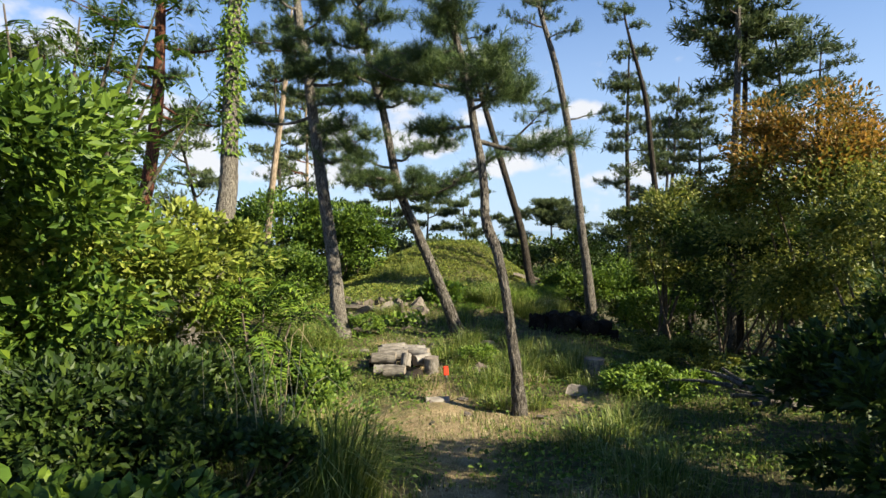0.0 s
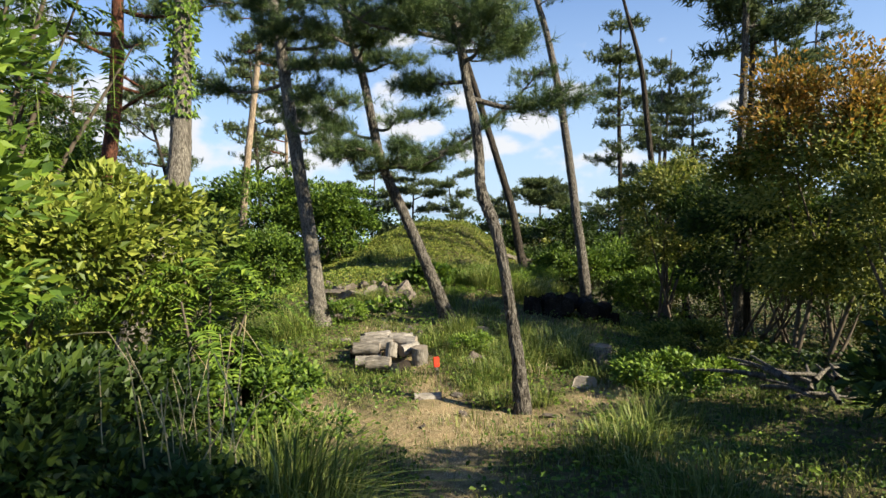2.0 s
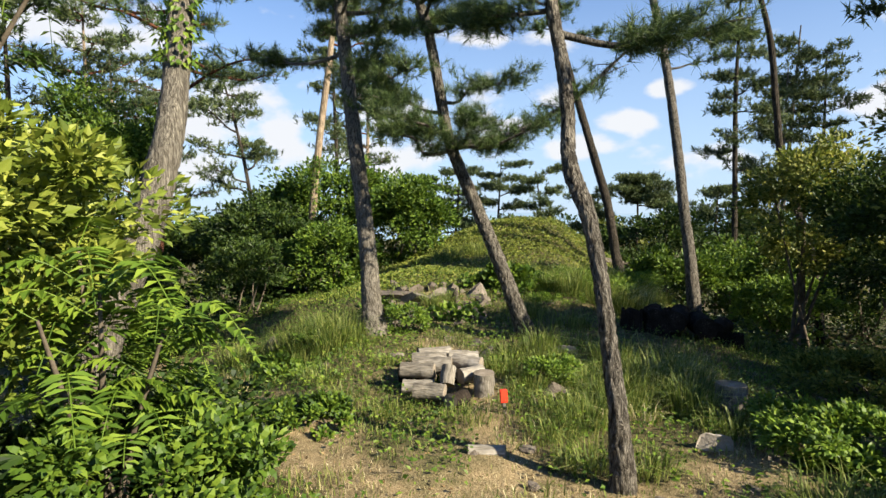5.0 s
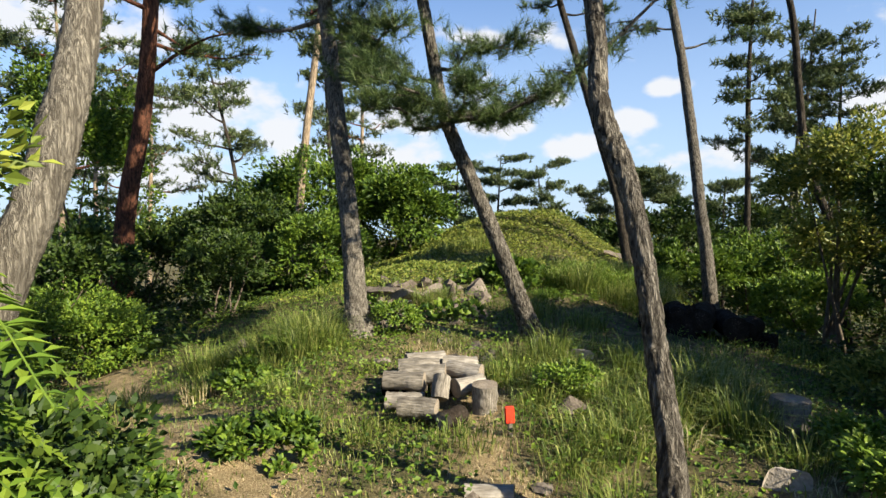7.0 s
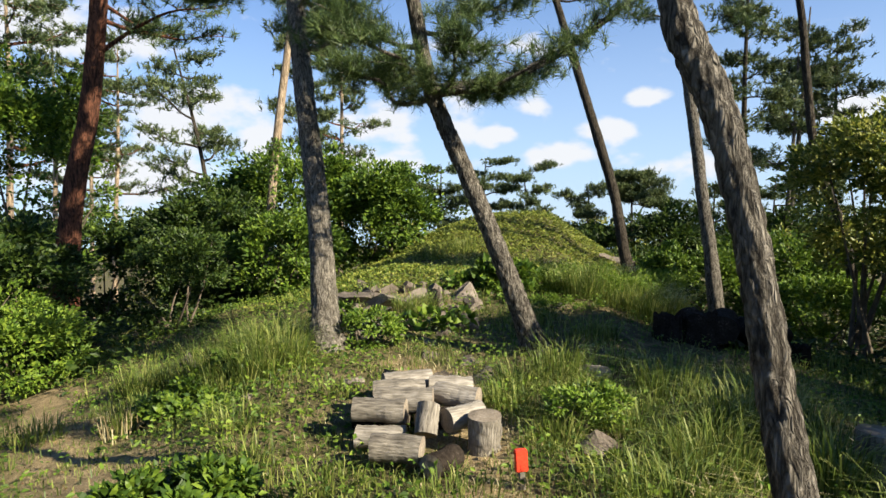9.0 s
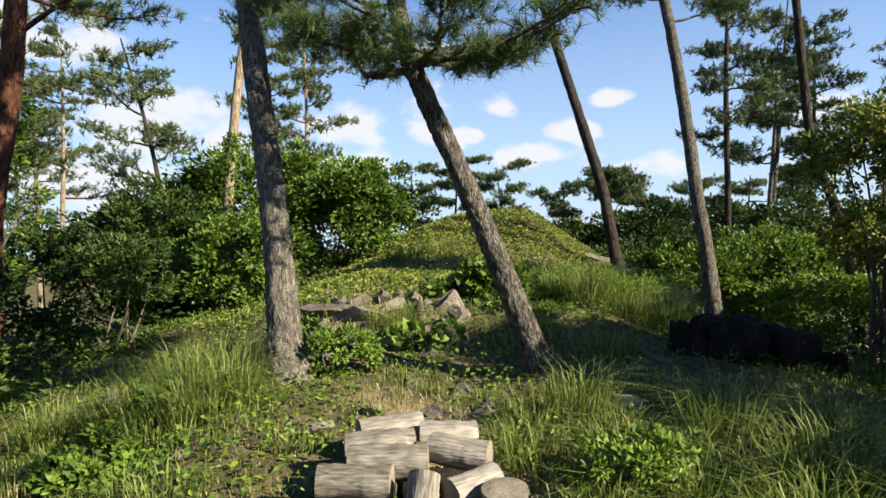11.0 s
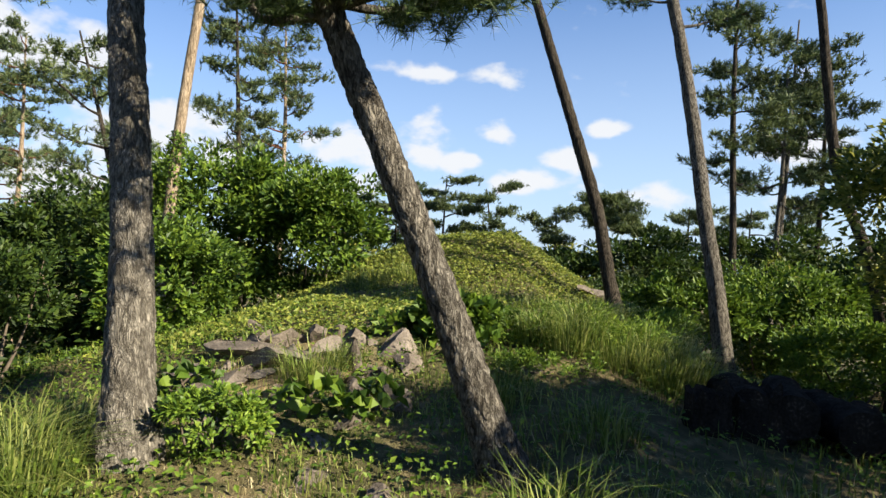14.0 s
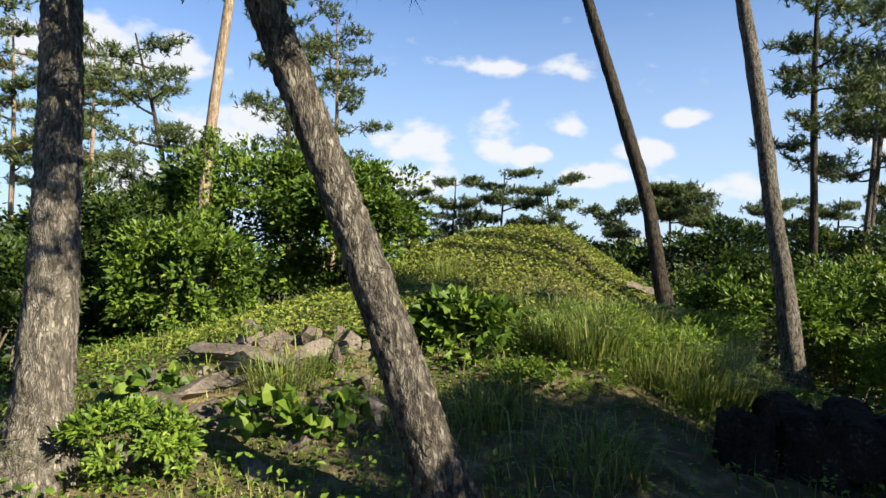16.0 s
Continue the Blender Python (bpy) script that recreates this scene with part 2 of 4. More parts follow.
def ground_material():
    m = bpy.data.materials.new("forest_ground")
    m.use_nodes = True
    nt = m.node_tree
    n, k = nt.nodes.new, nt.links.new
    b = nt.nodes["Principled BSDF"]
    tc = n("ShaderNodeTexCoord")
    tex = []
    for s, d in ((0.7, 4), (5.0, 5), (70.0, 4)):
        t = n("ShaderNodeTexNoise")
        t.inputs["Scale"].default_value, t.inputs["Detail"].default_value = s, d
        k(tc.outputs["Object"], t.inputs["Vector"])
        tex.append(t)

    def ramp(src, stops):
        r = n("ShaderNodeValToRGB")
        while len(r.color_ramp.elements) < len(stops):
            r.color_ramp.elements.new(0.5)
        for e, (p, c) in zip(r.color_ramp.elements, stops):
            e.position, e.color = p, (*c, 1)
        k(src, r.inputs[0])
        return r.outputs[0]
    straw = ramp(tex[2].outputs[0], [(0.3, (0.12, 0.08, 0.042)), (0.5, (0.29, 0.21, 0.115)), (0.7, (0.47, 0.37, 0.22))])
    soil = ramp(tex[1].outputs[0], [(0.3, (0.055, 0.038, 0.024)), (0.6, (0.13, 0.09, 0.055)), (0.8, (0.22, 0.16, 0.1))])
    moss = ramp(tex[2].outputs[0], [(0.3, (0.035, 0.045, 0.014)), (0.6, (0.075, 0.09, 0.03)), (0.8, (0.14, 0.14, 0.05))])
    at = n("ShaderNodeAttribute")
    at.attribute_name = "bare"
    f = n("ShaderNodeMath")
    f.operation, f.use_clamp = "MULTIPLY_ADD", True
    f.inputs[1].default_value = 0.78
    sh = n("ShaderNodeMath")
    sh.operation = "MULTIPLY_ADD"
    sh.inputs[1].default_value, sh.inputs[2].default_value = 1.6, -0.8
    k(tex[1].outputs[0], sh.inputs[0])
    k(at.outputs["Fac"], f.inputs[0])
    k(sh.outputs[0], f.inputs[2])
    m1, m2 = n("ShaderNodeMix"), n("ShaderNodeMix")
    m1.data_type = m2.data_type = "RGBA"
    k(tex[0].outputs[0], m1.inputs[0])
    k(moss, m1.inputs[6])
    k(soil, m1.inputs[7])
    k(f.outputs[0], m2.inputs[0])
    k(m1.outputs[2], m2.inputs[6])
    k(straw, m2.inputs[7])
    k(m2.outputs[2], b.inputs["Base Color"])
    b.inputs["Roughness"].default_value = 0.95
    b.inputs["Specular IOR Level"].default_value = 0.1
    bp = n("ShaderNodeBump")
    bp.inputs["Strength"].default_value, bp.inputs["Distance"].default_value = 0.8, 0.03
    k(tex[2].outputs[0], bp.inputs["Height"])
    k(bp.outputs[0], b.inputs["Normal"])
    return m


M_GROUND = ground_material()
# the blue haze of distance is painted into the hills' colour
M_HILL = material("hazy_hill", [(0.3, (0.16, 0.24, 0.33)), (0.7, (0.22, 0.31, 0.40))], 1.0, 0.004, 0.03, 0)


# ---- geometry helpers ----
def mesh_of(name, verts, faces, mat, smooth=False):
    """A mesh from an (N, 3) array and an (M, k) array of corners."""
    me = bpy.data.meshes.new(name)
    verts, faces = np.asarray(verts, dtype=np.float32), np.asarray(faces, dtype=np.int32)
    me.vertices.add(len(verts))
    me.vertices.foreach_set("co", verts.ravel())
    me.loops.add(faces.size)
    me.loops.foreach_set("vertex_index", faces.ravel())
    me.polygons.add(len(faces))
    me.polygons.foreach_set("loop_start", np.arange(0, faces.size, faces.shape[1], dtype=np.int32))
    me.polygons.foreach_set("use_smooth", np.full(len(faces), smooth))
    me.update(calc_edges=True)
    me.materials.append(mat)
    return me


def part(name, me, parent, label=""):
    ob = new(name, me)
    ob.parent = parent
    return tagged(ob, label)


def thing(name, at, label, category, group="", kind=""):
    ob = new(name)
    ob.location = at
    return tagged(ob, label, category, group, kind)


def unit(a):
    return a / np.maximum(np.linalg.norm(a, axis=-1, keepdims=True), 1e-9)


def spread(points, count):
    """A smooth line of count points through the given ones."""
    p = np.asarray(points, float)
    p = np.vstack([2 * p[0] - p[1], p, 2 * p[-1] - p[-2]])
    out = []
    for s in np.linspace(0, len(p) - 3 - 1e-6, count):
        i = int(s)
        u = s - i
        a, b, c, d = p[i:i + 4]
        out.append(0.5 * (2 * b + (c - a) * u + (2 * a - 5 * b + 4 * c - d) * u * u + (3 * b - a - 3 * c + d) * u ** 3))
    return np.array(out)


def tube(line, radii, segs, rough=0.0, seed=0, plates=0.0):
    """Rings of corners round a line; the last point closes it."""
    line, radii = np.asarray(line, float), np.asarray(radii, float)
    tang = unit(np.gradient(line, axis=0))
    side = unit(np.cross(tang, (0.13, 0.99, 0.05)))
    up = np.cross(side, tang)
    a = np.linspace(0, 2 * np.pi, segs, endpoint=False)
    ring = np.cos(a)[None, :, None] * side[:, None] + np.sin(a)[None, :, None] * up[:, None]
    r = np.repeat(radii[:, None], segs, 1)
    if rough or plates:
        for i in range(len(line)):
            for j in range(segs):
                q = Vector(line[i] + ring[i, j] * radii[i]) + Vector((seed, 0, seed))
                bump = rough * noise.noise(Vector((q.x * 9, q.y * 9, q.z * 4)))
                if plates:
                    d = noise.voronoi(Vector((q.x * 22, q.y * 22, q.z * 8)))[0]
                    bump += plates * min(0.32, d[1] - d[0])
                r[i, j] *= 1 + bump
    v = (line[:, None] + ring * r[..., None]).reshape(-1, 3)
    i, j = np.meshgrid(np.arange(len(line) - 1), np.arange(segs), indexing="ij")
    j2 = (j + 1) % segs
    f = np.stack([i * segs + j, i * segs + j2, (i + 1) * segs + j2, (i + 1) * segs + j], -1).reshape(-1, 4)
    return v, f


def joined(pieces):
    vs, fs, n = [], [], 0
    for v, f in pieces:
        vs.append(v)
        fs.append(f + n)
        n += len(v)
    return np.vstack(vs), np.vstack(fs)


def leaf_mesh(p, d, nrm, length, width, fold=0.14, fine=False):
    """Folded leaves: stalk, two sides and tip, two triangles each; fine ones have two pairs of sides."""
    p, d = np.asarray(p), unit(d)
    s = unit(np.cross(d, nrm))
    u = np.cross(s, d)
    length, width = np.broadcast_to(length, len(p))[:, None], np.broadcast_to(width, len(p))[:, None]
    if fine:
        low, high = p + d * length * 0.25 + u * width * fold, p + d * length * 0.62 + u * width * fold * 0.8
        v = np.stack([p, low - s * width * 0.42, high - s * width * 0.40, p + d * length - u * length * 0.15, high + s * width * 0.40, low + s * width * 0.42], 1).reshape(-1, 3)
        b = np.arange(len(p))[:, None] * 6
        f = np.stack([b + [0, 1, 5], b + [1, 2, 5], b + [2, 4, 5], b + [2, 3, 4]], 1).reshape(-1, 3)
        return v, f
    mid = p + d * length * 0.45 + u * width * fold
    v = np.stack([p, mid - s * width / 2, p + d * length - u * length * 0.12, mid + s * width / 2], 1).reshape(-1, 3)
    b = np.arange(len(p))[:, None] * 4
    f = np.stack([b + [0, 1, 2], b + [0, 2, 3]], 1).reshape(-1, 3)
    return v, f


def needle_mesh(p, axis, rng, per, length, width, open_=0.9):
    """Tufts of needles that fan out round the shoot's axis."""
    n = len(p)
    axis = np.repeat(unit(axis), per, 0)
    d = unit(axis * (0.25 + rng.random((n * per, 1))) + open_ * unit(rng.normal(size=(n * per, 3))))
    base = np.repeat(p, per, 0) + axis * (rng.random((n * per, 1)) - 0.6) * length * 0.9
    s = unit(np.cross(d, rng.normal(size=d.shape))) * width
    ln = length * (0.7 + 0.5 * rng.random((n * per, 1)))
    v = np.stack([base - s, base + s, base + d * ln], 1).reshape(-1, 3)
    return v, np.arange(len(v)).reshape(-1, 3)


def blade_mesh(p, heading, height, width, lean, rng):
    """Bent grass blades, three triangles each."""
    n = len(p)
    h = np.stack([np.cos(heading), np.sin(heading), np.zeros(n)], 1)
    s = np.stack([-np.sin(heading), np.cos(heading), np.zeros(n)], 1) * width[:, None] / 2
    up = np.array([0, 0, 1.0])
    m = p + h * (lean * height * 0.3)[:, None] + up * (height * 0.62)[:, None]
    t = p + h * (lean * height)[:, None] + up * (height * (1 - 0.35 * lean))[:, None]
    v = np.stack([p - s, p + s, m + s * 0.75, m - s * 0.75, t], 1).reshape(-1, 3)
    b = np.arange(n)[:, None] * 5
    f = np.stack([b + [0, 1, 2], b + [0, 2, 3], b + [3, 2, 4]], 1).reshape(-1, 3)
    return v, f


def patchy(x, y, size, seed=0):
    """Smooth random values between 0 and 1 over the plan."""
    x, y = np.asarray(x, float) / size + 40 + seed * 7.3, np.asarray(y, float) / size + 40 + seed * 3.1
    i, j = np.floor(x).astype(int), np.floor(y).astype(int)
    u, v = x - i, y - j
    u, v = u * u * (3 - 2 * u), v * v * (3 - 2 * v)

    def h(a, b):
        return np.mod(np.sin(a * 127.1 + b * 311.7 + seed * 17.0) * 43758.5453, 1.0)
    return (h(i, j) * (1 - u) + h(i + 1, j) * u) * (1 - v) + (h(i, j + 1) * (1 - u) + h(i + 1, j + 1) * u) * v


# ---- ground ----
PROFILE_Y = [-60, -4, 0, 3.5, 5.2, 6.5, 8, 10.5, 13.5, 15, 16, 17, 19, 23, 30, 40, 60, 120, 400, 3000]
PROFILE_Z = [0.5, 0.0, -0.12, -0.42, -0.72, -0.93, -1.06, -1.13, -0.98, -0.86, -0.74, -0.52, -0.36, -0.45, -0.8, -2.6, -7, -20, -60, -90]
PATHS = [[(0.1, -6), (0.1, 3), (0.2, 6), (0.1, 8.2), (0.0, 9.8), (-0.6, 12.4), (-1.3, 13.3)], [(0.2, 7), (-1.6, 8.8), (-3.0, 10.0), (-4.2, 11.2), (-6.4, 13.8), (-9, 16)],
         [(0.3, 7.6), (1.8, 8.5), (2.6, 9.4)]]


def height(x, y):
    x, y = np.asarray(x, float), np.asarray(y, float)
    c = sum(np.interp(y + o, PROFILE_Y, PROFILE_Z) for o in (-0.7, -0.35, 0, 0.35, 0.7)) / 5
    far = np.clip((y - 6) / 4, 0, 1)
    left = np.minimum(0.24 * np.clip(-x - 2.5, 0, None), 2.6) * far
    slope = np.interp(y, [8, 11, 16, 20.5], [0.0, 0.06, 0.22, 0.40])
    right = np.minimum(slope * np.clip(x - 1.4, 0, None), 2.6)
    mound = 1.66 * np.exp(-(np.abs(x - 0.55) / 4.1) ** 2.3 - ((y - 26.8) / 3.4) ** 2)
    wave = 0.05 * np.sin(1.9 * x + 0.7 * y) * np.sin(1.3 * y - 0.5 * x) + 0.02 * np.sin(5.1 * x + 1.0) * np.sin(4.3 * y)
    return c - left - right + mound + wave


def bareness(x, y):
    """How little grows there: 1 on the trodden paths, 0 in the grass."""
    x, y = np.asarray(x, float), np.asarray(y, float)
    best = np.full(x.shape, 9.0)
    for line, w in zip(PATHS, (0.42, 0.6, 0.45)):
        for (ax, ay), (bx, by) in zip(line, line[1:]):
            t = np.clip(((x - ax) * (bx - ax) + (y - ay) * (by - ay)) / ((bx - ax) ** 2 + (by - ay) ** 2), 0, 1)
            best = np.minimum(best, np.hypot(x - ax - t * (bx - ax), y - ay - t * (by - ay)) / w)
    clearing = np.hypot((x - 0.35) / 1.35, (y - 7.8) / 1.05)
    clearing = np.minimum(clearing, np.hypot((x + 1.85) / 1.0, (y - 15.6) / 1.3))
    edge = 0.9 * patchy(x, y, 0.45, 1) + 0.5 * patchy(x, y, 0.16, 2)
    return np.clip(1.95 - np.minimum(best, clearing) - edge, 0, 1)


def dark_floor(x, y):
    """1 on the bare soil under the eastern trees."""
    x, y = np.asarray(x, float), np.asarray(y, float)
    return np.exp(-(np.abs(x - 1.9) / 2.3) ** 4 - (np.abs(y - 14.6) / 1.1) ** 4)


def build_ground():
    xs = np.concatenate([np.linspace(-3000, -130, 12), np.linspace(-110, -16, 24), np.arange(-14, 14.01, 0.18), np.linspace(16, 110, 24), np.linspace(130, 3000, 12)])
    ys = np.concatenate([np.linspace(-60, -6, 10), np.arange(-4, 30.01, 0.18), np.linspace(32, 120, 30), np.linspace(150, 3000, 14)])
    gx, gy = np.meshgrid(xs, ys, indexing="ij")
    gz = height(gx, gy)
    rng = np.random.default_rng(3)
    gz += rng.normal(size=gz.shape) * 0.008 * (np.abs(gx) < 14) * (gy < 30)
    a, b = gx.shape
    i, j = np.meshgrid(np.arange(a - 1), np.arange(b - 1), indexing="ij")
    f = np.stack([i * b + j, (i + 1) * b + j, (i + 1) * b + j + 1, i * b + j + 1], -1).reshape(-1, 4)
    me = mesh_of("ground", np.stack([gx, gy, gz], -1).reshape(-1, 3), f, M_GROUND, True)
    at = me.attributes.new("bare", "FLOAT", "POINT")
    at.data.foreach_set("value", bareness(gx, gy).ravel().astype(np.float32))
    tagged(new("ground", me), "brown forest soil with dry straw and moss", "ground", kind="structure")


build_ground()


def scatter(rng, n, x0, x1, y0, y1, keep):
    x, y = rng.uniform(x0, x1, n), rng.uniform(y0, y1, n)
    ok = rng.random(n) < keep(x, y)
    x, y = x[ok], y[ok]
    return np.stack([x, y, height(x, y) - 0.01], 1)


# ---- trees ----
def limb_line(start, azimuth, length, rise, rng, sag=0.0):
    d = np.array([math.cos(azimuth), math.sin(azimuth), 0])
    pts = []
    for u in np.linspace(0, 1, 5):
        q = np.array(start) + d * length * u + np.array([0, 0, 1]) * (length * (rise * u - sag * u * (1 - u) * 2))
        pts.append(q + rng.normal(size=3) * 0.04 * length * (u > 0) * (u < 1))
    return np.array(pts)


def pine(label, points, radii, bark, limbs, seed, per=34, needle=0.13, width=0.004, needle_mat=None, pad=0.55, tufts=40, segs=14, rings=0, rough=0.08, plates=0.0, group="pines", spray=0.3, extra=()):
    """points: the trunk's line, from the ground up; limbs: (height share, azimuth, length, rise)."""
    rng = np.random.default_rng(seed)
    pts = np.asarray(points, float)
    base = pts[0] - (0, 0, 0.1)
    root = thing("pine_tree", base, label, "tree", group)
    line = spread(pts - base, rings or 6 * len(pts))
    line[0] = (0, 0, -0.05)
    rad = np.interp(np.linspace(0, 1, len(line)), np.linspace(0, 1, len(radii)), radii)
    v, f = tube(line, rad, segs, rough, seed, plates)
    part("trunk", mesh_of("trunk", v, f, bark, True), root)
    tuft_p, tuft_a = [], []
    jobs = [(line[min(len(line) - 1, int(h * (len(line) - 1)))], az, ln, rise) for h, az, ln, rise in limbs]
    lines = [limb_line(s, az, ln, rise, rng, 0.12) for s, az, ln, rise in jobs] + [np.asarray(e, float) - base for e in extra]
    for s in lines:
        ln = np.linalg.norm(s[-1] - s[0])
        sm = spread(s, 12)
        r0 = 0.018 + 0.014 * ln
        pieces = [tube(sm, np.linspace(r0, 0.008, 12), 6)]
        n_twig = max(4, int(ln * 5))
        for _ in range(n_twig):
            u = rng.uniform(0.3, 1.0)
            q = sm[int(u * 11)]
            d = unit(unit(sm[-1] - sm[0]) * 0.7 + rng.normal(size=3) * np.array([1, 1, spray]))
            d[2] = abs(d[2]) * 0.6 + 0.05
            tl = pad * rng.uniform(0.5, 1.1)
            tw = np.array([q, q + d * tl * 0.5 + (0, 0, 0.02), q + d * tl])
            pieces.append(tube(spread(tw, 4), np.linspace(0.012, 0.005, 4), 4))
            m = max(3, int(tufts / n_twig))
            w = rng.uniform(0.25, 1.05, m)[:, None]
            tuft_p.append(q + d * tl * w + rng.normal(size=(m, 3)) * np.array([0.22, 0.22, 0.10]) * pad)
            tuft_a.append(d * 0.6 + np.array([0, 0, 0.7]) + rng.normal(size=(m, 3)) * 0.35)
        v, f = joined(pieces)
        part("limb", mesh_of("limb", v, f, bark if bark != M_BARK_ORANGE else M_BARK_RED, True), root)
    if tuft_p:
        v, f = needle_mesh(np.vstack(tuft_p), np.vstack(tuft_a), rng, per, needle, width)
        part("crown", mesh_of("crown", v, f, needle_mat or M_NEEDLE), root, "dark green pine needles")
    return root


def ring_limbs(rng, count, h0, h1, l0, l1, rise=0.15):
    out = []
    for i in range(count):
        h = h0 + (h1 - h0) * ((i + rng.random()) / count) ** 0.8
        out.append((min(h, 1.0), i * 2.4 + rng.uniform(-0.9, 0.9), (l0 + (l1 - l0) * (h - h0) / max(h1 - h0, 1e-3)) * rng.uniform(0.45, 1.2), rise + rng.uniform(-0.2, 0.35)))
    return out


def shrub(name, label, x, y, rx, ry, bottom, top, n, leaf, mat, seed, clumps=70, stems=7, big=0.55, shell=0.55, droop=0.0, category="shrub", group="", mat2=None, stem_mat=None):
    """Leaves in clumps over an uneven crown on thin stems that rise from the ground."""
    rng = np.random.default_rng(seed)
    n = int(n * (0.75 if y > 14 else 1.0))
    leaf *= 1.1 if y > 14 else 1.0
    g = float(height(x, y))
    root = thing(name, (x, y, g - 0.03), label, category, group)
    cz, rz = (bottom + top) / 2 - g, (top - bottom) / 2
    d = unit(rng.normal(size=(clumps, 3)))
    d[:, 2] = np.where(rng.random(clumps) < 0.3, d[:, 2], np.abs(d[:, 2]) ** 0.8 * np.sign(d[:, 2] + 0.6))
    c = d * (shell + (1.04 - shell) * rng.random((clumps, 1)) ** 0.5) * np.array([rx, ry, rz]) * rng.uniform(0.82, 1.06, (clumps, 1)) + (0, 0, cz)
    size = rng.uniform(0.15, 0.36, clumps) * (rx * ry * rz) ** (1 / 3) * 0.9
    pick = rng.integers(0, clumps, n)
    off = unit(rng.normal(size=(n, 3))) * rng.random((n, 1)) ** 0.45 * size[pick][:, None] * np.array([1.1, 1.1, 0.75])
    p = c[pick] + off
    ok = p[:, 2] > 0.03
    p, off, pk = p[ok], off[ok], pick[ok]
    out = unit(unit(off) + 0.6 * d[pk] + rng.normal(size=off.shape) * 0.55 + (0, 0, 0.25 - droop))
    nrm = unit(rng.normal(size=off.shape) * 0.55 + 0.6 * d[pk] + (0.35, -0.15, 0.75))
    ln = leaf * rng.uniform(0.6, 1.25, len(p))
    near = y < 15.5 and abs(x) < 5 and n < 10000
    v, f = leaf_mesh(p, out, nrm, ln, ln * big, fine=near)
    if mat2 is None:
        part("foliage", mesh_of("foliage", v, f, mat), root)
    else:
        hi = np.repeat(p[:, 2] + rng.normal(size=len(p)) * 0.15 * rz > cz + 0.35 * rz, 4 if near else 2)
        part("foliage", mesh_of("foliage", v, f[~hi], mat), root)
        part("foliage_top", mesh_of("foliage_top", v, f[hi], mat2), root, "reddish brown young leaves")
    for i in range(stems):
        a = rng.uniform(0, 6.28)
        b = np.array([math.cos(a) * rx * 0.25, math.sin(a) * ry * 0.25, 0])
        tgt = c[rng.integers(0, clumps)]
        mid = (b + tgt) / 2 + rng.normal(size=3) * 0.08 * rx
        q = spread([b, mid, tgt], 8)
        r0 = 0.012 + 0.012 * (top - g) ** 0.7
        v, f = tube(q, np.linspace(r0, 0.006, 8), 6)
        part("stem", mesh_of("stem", v, f, stem_mat or M_TWIG, True), root)
    return root


def gz(x, y, up=0.0):
    return (x, y, float(height(x, y)) + up)


R = np.random.default_rng(11)
# the leaning pine beside the trodden way
pine("leaning grey-barked pine beside the path", [gz(1.10, 8.46), (1.06, 8.54, -0.5), (1.0, 8.65, 0.0), (0.945, 8.71, 0.45), (0.88, 8.77, 0.85), (0.815, 8.82, 1.15), (0.755, 8.85, 1.32), (0.69, 8.88, 1.48), (0.65, 8.93, 1.7), (0.65, 9.0, 2.0), (0.60, 9.08, 2.5), (0.51, 9.17, 3.0), (0.44, 9.26, 3.5), (0.34, 9.35, 4.0), (0.1, 9.5, 5.0), (-0.1, 9.6, 6.2)],
     [0.105, 0.073, 0.065, 0.062, 0.060, 0.063, 0.068, 0.067, 0.060, 0.057, 0.055, 0.053, 0.051, 0.048, 0.044, 0.03], M_BARK, ring_limbs(R, 17, 0.70, 1.0, 1.6, 1.2), 21, 44, 0.16, 0.0032, tufts=110, segs=48, rings=170, rough=0.05, plates=0.55)
# the straight dark pine
pine("straight pine with furrowed grey bark among grass", [gz(-2.33, 13.75), (-2.41, 13.9, -0.5), (-2.54, 14.12, 0.5), (-2.71, 14.34, 1.5), (-2.9, 14.56, 2.5), (-3.07, 14.78, 3.5), (-3.24, 15.0, 4.5), (-3.4, 15.2, 5.5), (-3.7, 15.55, 7.0), (-3.9, 15.9, 9.0)],
     [0.23, 0.165, 0.142, 0.134, 0.128, 0.12, 0.115, 0.11, 0.1, 0.05], M_BARK_GREY, ring_limbs(R, 20, 0.5, 1.0, 2.4, 1.6), 22, 40, 0.17, 0.004, tufts=100, segs=52, rings=170, rough=0.05, plates=0.45)
